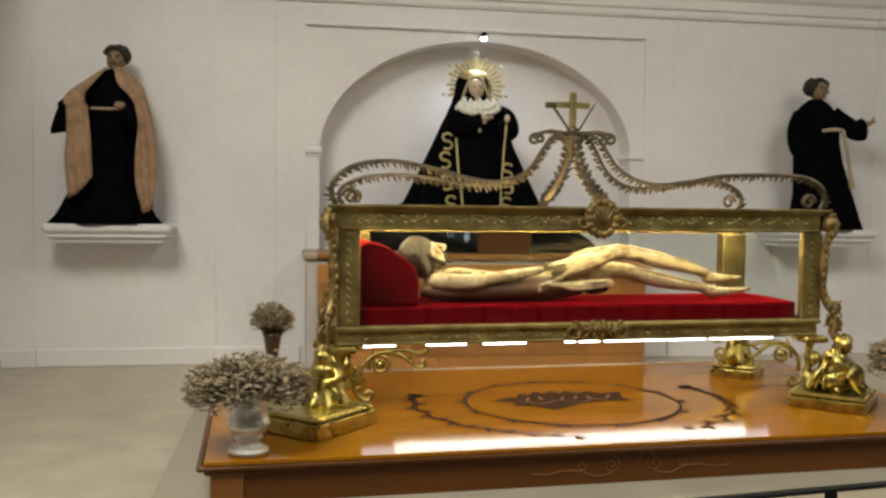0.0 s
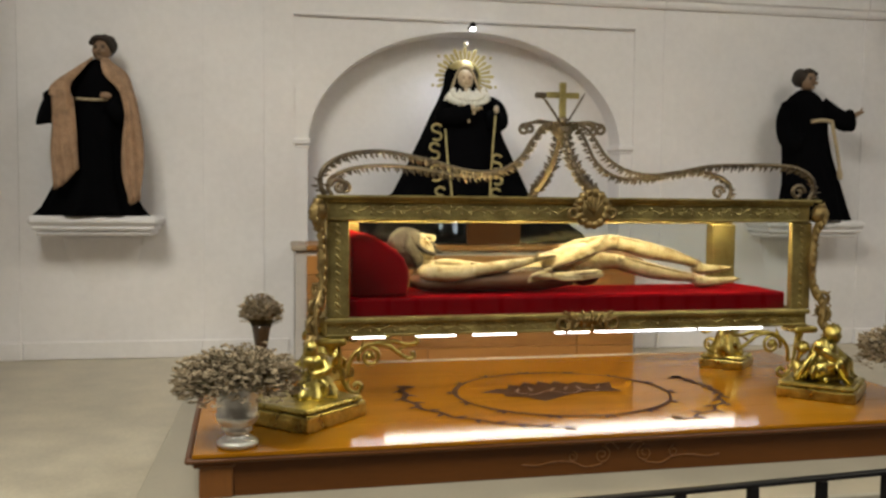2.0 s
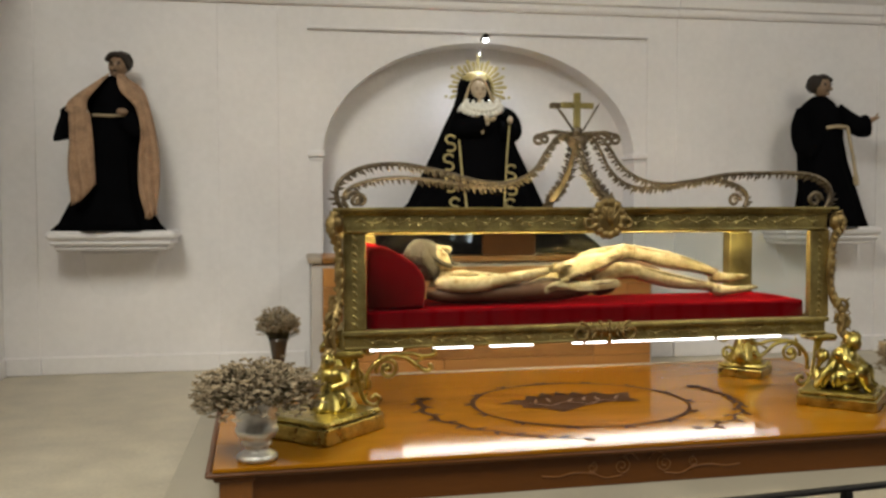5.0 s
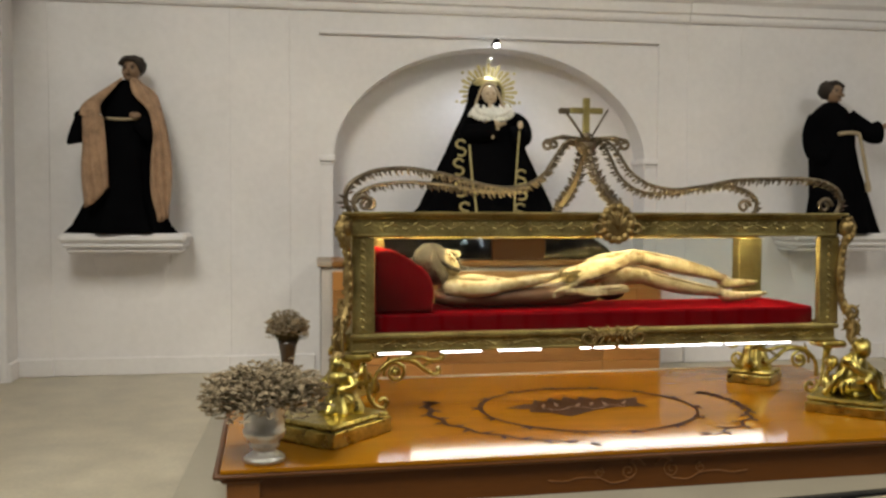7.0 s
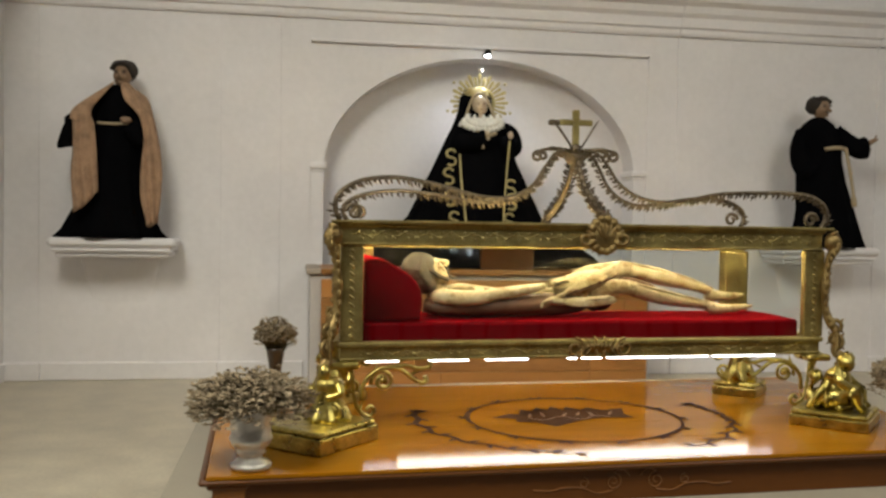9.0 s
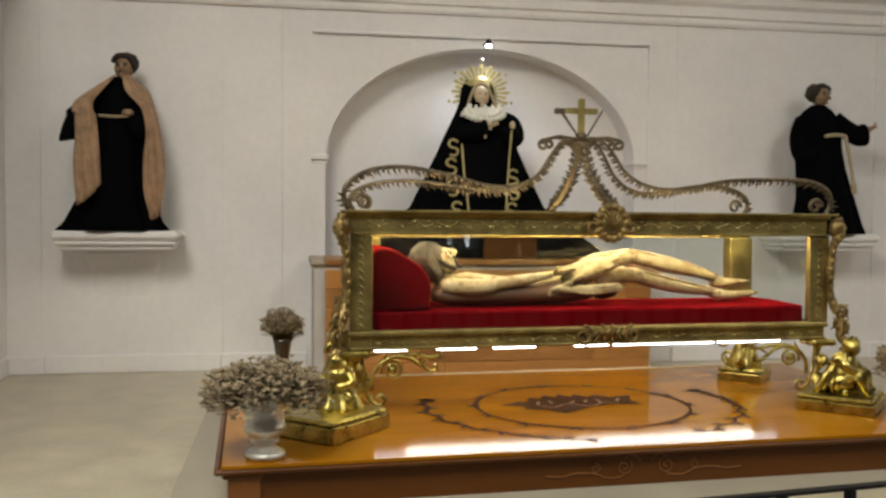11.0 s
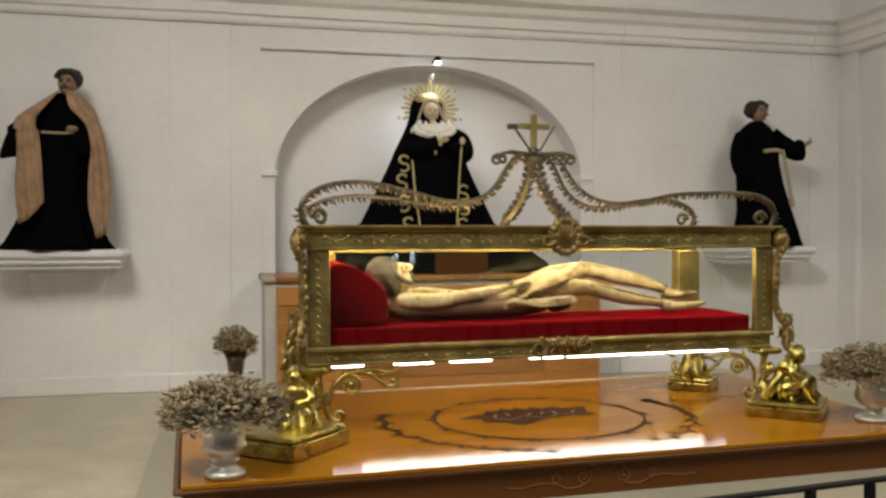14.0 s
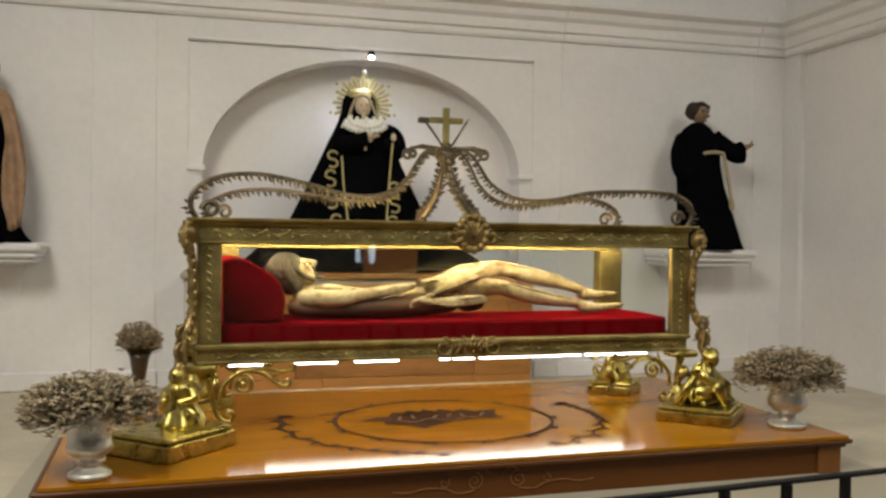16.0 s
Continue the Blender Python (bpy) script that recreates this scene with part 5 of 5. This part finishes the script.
# mourning lady in a wide black mantle with a rayed halo
g = Mesh()
MX, MY, MZ = -0.055, 2.16, 0.766
HM = MX - 0.020      # the head leans to one side
robe(g, [(MX + 0.02, MY, MZ, 0.80, 0.30), (MX + 0.01, MY, MZ + 0.06, 0.75, 0.30), (MX - 0.01, MY, MZ + 0.18, 0.60, 0.27), (MX - 0.03, MY, MZ + 0.32, 0.44, 0.24), (MX - 0.03, MY, MZ + 0.5, 0.355, 0.21), (MX - 0.03, MY, MZ + 0.68, 0.27, 0.19), (MX - 0.025, MY, MZ + 0.82, 0.215, 0.17), (MX - 0.02, MY, MZ + 0.90, 0.18, 0.15), (HM - 0.015, MY, MZ + 0.96, 0.14, 0.12), (HM - 0.02, MY + 0.01, MZ + 1.02, 0.115, 0.11), (HM - 0.02, MY + 0.02, MZ + 1.10, 0.105, 0.105), (HM - 0.02, MY + 0.03, MZ + 1.16, 0.07, 0.08), (HM - 0.02, MY + 0.03, MZ + 1.18, 0.02, 0.03)], 13, 0.05, 0, 80)
g.tube(smooth_line([(MX + 0.09, MY - 0.04, MZ + 0.89), (MX + 0.17, MY - 0.06, MZ + 0.86), (MX + 0.185, MY - 0.10, MZ + 0.78), (MX + 0.12, MY - 0.17, MZ + 0.78)], 6), 0.068, 12, 0)
g.tube(smooth_line([(MX - 0.13, MY - 0.04, MZ + 0.88), (MX - 0.17, MY - 0.12, MZ + 0.80), (MX - 0.10, MY - 0.19, MZ + 0.80), (MX - 0.01, MY - 0.21, MZ + 0.82)], 6), 0.06, 12, 0)
g.tube([(HM - 0.01, MY - 0.10, MZ + 0.93), (HM - 0.01, MY - 0.075, MZ + 1.0)], 0.032, 10, 1)
g.ball((MX - 0.02, MY - 0.225, MZ + 0.85), 0.034, 0.026, 0.022, 10, 1)
g.ball((MX + 0.145, MY - 0.225, MZ + 0.845), 0.018, 0.018, 0.026, 10, 1)
g.tube(smooth_line([(MX - 0.075, MY - 0.215, MZ + 0.862), (MX - 0.02, MY - 0.245, MZ + 0.835), (MX + 0.05, MY - 0.225, MZ + 0.855)], 6), 0.012, 8, 5)
g.tube(smooth_line([(MX - 0.045, MY - 0.235, MZ + 0.85), (MX - 0.04, MY - 0.245, MZ + 0.80), (MX - 0.035, MY - 0.24, MZ + 0.755)], 6), 0.009, 8, 5)
for k in range(5):
    g.tube([(MX - 0.045 + 0.011 * k, MY - 0.235, MZ + 0.845), (MX - 0.05 + 0.012 * k, MY - 0.25, MZ + 0.81)], 0.007, 6, 1)
g.tube(smooth_line([(MX + 0.14, MY - 0.225, MZ + 0.81), (MX + 0.12, MY - 0.245, MZ + 0.6), (MX + 0.10, MY - 0.275, MZ + 0.35), (MX + 0.09, MY - 0.30, MZ + 0.2)], 6), 0.006, 6, 3)
g.tube(smooth_line([(MX - 0.175, MY - 0.18, MZ + 0.72), (MX - 0.165, MY - 0.235, MZ + 0.5), (MX - 0.15, MY - 0.27, MZ + 0.35), (MX - 0.14, MY - 0.295, MZ + 0.2)], 6), 0.007, 6, 3)
# S-shaped gold scrolls down both edges of the mantle
for sx, xs, zs in ((-1, (-0.235, -0.25, -0.24, -0.215), (0.695, 0.575, 0.44, 0.30)), (1, (0.15, 0.155, 0.14), (0.51, 0.42, 0.295))):
    for x, z in zip(xs, zs):
        yy = MY - 0.19 - 0.13 * (0.8 - z) * 0.8
        pts = [(MX + x + 0.034 * math.sin(a * 1.9) * 1.05, yy - 0.012, MZ + z + 0.045 - 0.09 * (a / (2 * math.pi / 1.9)) * 0.98) for a in [2 * math.pi / 1.9 * i / 16 for i in range(17)]]
        pts = [(MX + x + 0.027, yy - 0.012, MZ + z + 0.032)] + [(MX + x + 0.03 * math.cos(radians(b)), yy - 0.012, MZ + z + 0.025 + 0.025 * math.sin(radians(b))) for b in range(40, 271, 25)] + [(MX + x + 0.03 * math.cos(radians(b)), yy - 0.012, MZ + z - 0.025 + 0.025 * math.sin(radians(b))) for b in range(90, -141, -25)]
        g.tube(pts, 0.0078, 6, 3)
# face, veil, lace and crown rays
g.ball((HM - 0.01, MY - 0.085, MZ + 1.045), 0.052, 0.048, 0.066, 14, 1, Matrix.Rotation(-0.12, 3, "Y"))
features(g, HM - 0.008, MY - 0.130, MZ + 1.035, 0.045, 1, 6)
g.tube(smooth_line([(HM - 0.115, MY - 0.10, MZ + 0.93), (HM - 0.085, MY - 0.095, MZ + 1.03), (HM - 0.05, MY - 0.085, MZ + 1.105), (HM - 0.01, MY - 0.085, MZ + 1.122), (HM + 0.03, MY - 0.085, MZ + 1.10), (HM + 0.06, MY - 0.095, MZ + 1.03), (HM + 0.10, MY - 0.10, MZ + 0.93)], 6), 0.009, 8, 5)
rings = []
for r, z in ((0.145, 0.90), (0.138, 0.925), (0.11, 0.955), (0.08, 0.98), (0.045, 0.985)):
    rings.append([(HM - 0.005 + r * (1 + 0.07 * math.cos(18 * a)) * math.cos(a), MY - 0.05 + r * 0.75 * (1 + 0.07 * math.cos(18 * a)) * math.sin(a), MZ + z + 0.008 * math.cos(9 * a)) for a in (2 * math.pi * j / 72 for j in range(72))])
g.rings(rings, True, 4)
for k in range(15):
    a = -0.25 + math.pi * 1.16 * k / 14
    for r in (0.0, 0.025):
        g.ball((HM - 0.005 - (0.10 + r) * math.cos(a), MY - 0.165 - 0.03 * math.sin(a), MZ + 0.955 - 0.05 * math.sin(a) - r * 1.1), 0.022, 0.016, 0.018, 7, 4, None, 0.7)
HX, HZ, HY = HM + 0.010, MZ + 1.075, MY + 0.04
g.tube([(HX + 0.10 * math.cos(a), HY, HZ + 0.10 * math.sin(a)) for a in [2 * math.pi * i / 30 for i in range(31)]], 0.014, 6, 3)
for k in range(23):
    a = radians(-30 + 240 * k / 22)
    r = 0.188 if k % 2 else 0.168
    w = 0.0145
    c, s = math.cos(a), math.sin(a)
    q = [(HX + 0.09 * c - w * 0.4 * s, HZ + 0.09 * s + w * 0.4 * c), (HX + 0.09 * c + w * 0.4 * s, HZ + 0.09 * s - w * 0.4 * c), (HX + r * c + w * 0.8 * s, HZ + r * s - w * 0.8 * c), (HX + (r + 0.012) * c, HZ + (r + 0.012) * s), (HX + r * c - w * 0.8 * s, HZ + r * s + w * 0.8 * c)]
    g.slab(q, HY - 0.006, HY + 0.004, 3)
for k in range(5):
    a = radians(-15 + 210 * k / 4)
    g.ball((HX + 0.218 * math.cos(a), HY, HZ + 0.218 * math.sin(a)), 0.011, 0.008, 0.011, 7, 3)
g.ball((HX + 0.005, HY - 0.02, HZ + 0.215), 0.014, 0.01, 0.016, 8, 4)
g.lathe([(0.085, 1.095), (0.088, 1.11), (0.082, 1.14), (0.05, 1.17)], (HM - 0.02, MY + 0.005, MZ), 16, 3)
tagged(part("mantled_lady_statue", g, [BLACK, PALE_FLESH, HAIR, PALE_GILT, LACE, CORD, FLESH]), "carved lady in gold-embroidered black mantle with rayed halo", "statue")

# ---- spotlight over the arch ----
t = thing("spotlight", "small lit spotlight above the arch of the niche", "spotlight", (-0.014, WALL, 2.165))
g = Mesh()
g.tube([(0, -0.001, 0.02), (0, -0.14, 0.02)], 0.008, 8)
g.lathe([(0.012, 0.0), (0.022, 0.012), (0.022, 0.03), (0.01, 0.04)], (0, -0.15, -0.005), 14)
part("housing", g, IRON, t)
g = Mesh()
g.ball((0, -0.15, -0.010), 0.019, 0.019, 0.011, 12)
part("bulb", g, BULB, t, "bright white lens")


# ---- vases with dried flowers ----
def flowers(g, at, rx, ry, rz, count, size, seed, droop=0.3, flare=0.0):
    """Many small crinkled blossoms scattered through a flattened dome, with stems."""
    rnd = random.Random(seed)
    base = Vector(at)
    for i in range(count):
        a, u = rnd.random() * 2 * math.pi, rnd.random() ** 0.45
        e = rnd.random()
        p = base + Vector((rx * u * math.cos(a), ry * u * math.sin(a), rz * ((1 - u * u * 0.55) * (0.35 + 0.65 * e)) - droop * rz * u * (1 - e) + flare * rz * u))
        p += Vector((rnd.uniform(-1, 1), rnd.uniform(-1, 1), rnd.uniform(-1, 1))) * 0.012
        s = size * (0.55 + 0.9 * rnd.random())
        for k in range(5):
            b = 2 * math.pi * k / 5 + rnd.random()
            tilt = rnd.uniform(-0.2, 0.9)
            way = Vector((math.cos(b), math.sin(b), tilt))
            side = Vector((-math.sin(b), math.cos(b), rnd.uniform(-0.5, 0.5)))
            leaf(g, p, way, side, s * rnd.uniform(0.7, 1.2), s * 0.7)
        if i % 5 == 0:
            g.tube([base - Vector((0, 0, rz * 0.3)), base.lerp(p, 0.6), p], 0.0018, 4, 1)


CUP = [(0.078, 0.0), (0.085, 0.008), (0.080, 0.018), (0.05, 0.03), (0.034, 0.042), (0.042, 0.05), (0.034, 0.058), (0.055, 0.07), (0.083, 0.095), (0.088, 0.12), (0.08, 0.15), (0.078, 0.19), (0.088, 0.215), (0.098, 0.222), (0.085, 0.218), (0.07, 0.19)]
URN = [(0.078, 0.0), (0.086, 0.006), (0.086, 0.016), (0.07, 0.026), (0.05, 0.036), (0.047, 0.046), (0.062, 0.054), (0.062, 0.062), (0.056, 0.068), (0.078, 0.082), (0.09, 0.10), (0.09, 0.112), (0.084, 0.116), (0.086, 0.15), (0.09, 0.19), (0.094, 0.215), (0.10, 0.222), (0.09, 0.218), (0.075, 0.19)]


def metal_vase(at, scale, wide, w, high, shape, seed, label):
    t = thing("metal_vase", label, "vase", at, group="metal vases")
    g = Mesh()
    k = scale
    g.lathe([(r * k * wide, z * k) for r, z in shape], n=36, lobes=18, deep=0.008)
    part("body", g, ALU, t, "dented silvery metal body")
    g = Mesh()
    flowers(g, (0, 0, 0.205 * k), w, w * 0.85, high, 1700, 0.0135, seed, 0.36)
    f = tagged(part("dried_flowers", g, [BLOOM, STEM]), "bunch of dried greyish blossoms in a metal vase", "flowers", kind="stuff")
    f.location = at
    return t


metal_vase((-1.388, -0.52, DECK), 1.0, 0.80, 0.215, 0.14, URN, 3, "dented silvery metal vase on the platform's front corner")
metal_vase((1.395, -0.27, DECK), 0.95, 1.0, 0.235, 0.15, CUP, 8, "round silvery metal vase on the platform's far corner")
t = thing("slim_vase", "slim dark vase at the back of the platform", "vase", (-1.345, 0.90, DECK))
g = Mesh()
g.lathe([(0.045, 0.0), (0.048, 0.01), (0.03, 0.03), (0.026, 0.06), (0.034, 0.12), (0.045, 0.19), (0.05, 0.215), (0.042, 0.21), (0.03, 0.15)], n=20)
part("body", g, DARK_GLASS, t)
g = Mesh()
flowers(g, (-1.345, 0.90, DECK + 0.195), 0.10, 0.09, 0.165, 640, 0.0125, 11, 0.1, 0.2)
tagged(part("dried_flowers", g, [BLOOM, STEM]), "small bunch of dried greyish blossoms in a slim vase", "flowers", kind="stuff")

# ---- iron rail in front ----
RY, RZ = -1.8, 0.436
rail = thing("iron_rail", "black painted iron railing below the dais", "railing", (-0.034, RY, NAVE), 6.5)
g = Mesh()
g.box(-0.75, 2.6, -0.011, 0.011, RZ - NAVE - 0.010, RZ - NAVE, 0.002)
part("top_bar", g, IRON, rail)
g = Mesh()
g.box(-0.75, 2.6, -0.012, 0.012, 0.08, 0.10, 0.003)
part("lower_bar", g, IRON, rail)
for k in range(19):
    g = Mesh()
    x = -0.724 + k * 0.181
    g.box(x - 0.0105, x + 0.0105, -0.0105, 0.0105, 0.1005 if k % 6 else 0, RZ - NAVE - 0.0105, 0.002)
    part("baluster", g, IRON, rail)
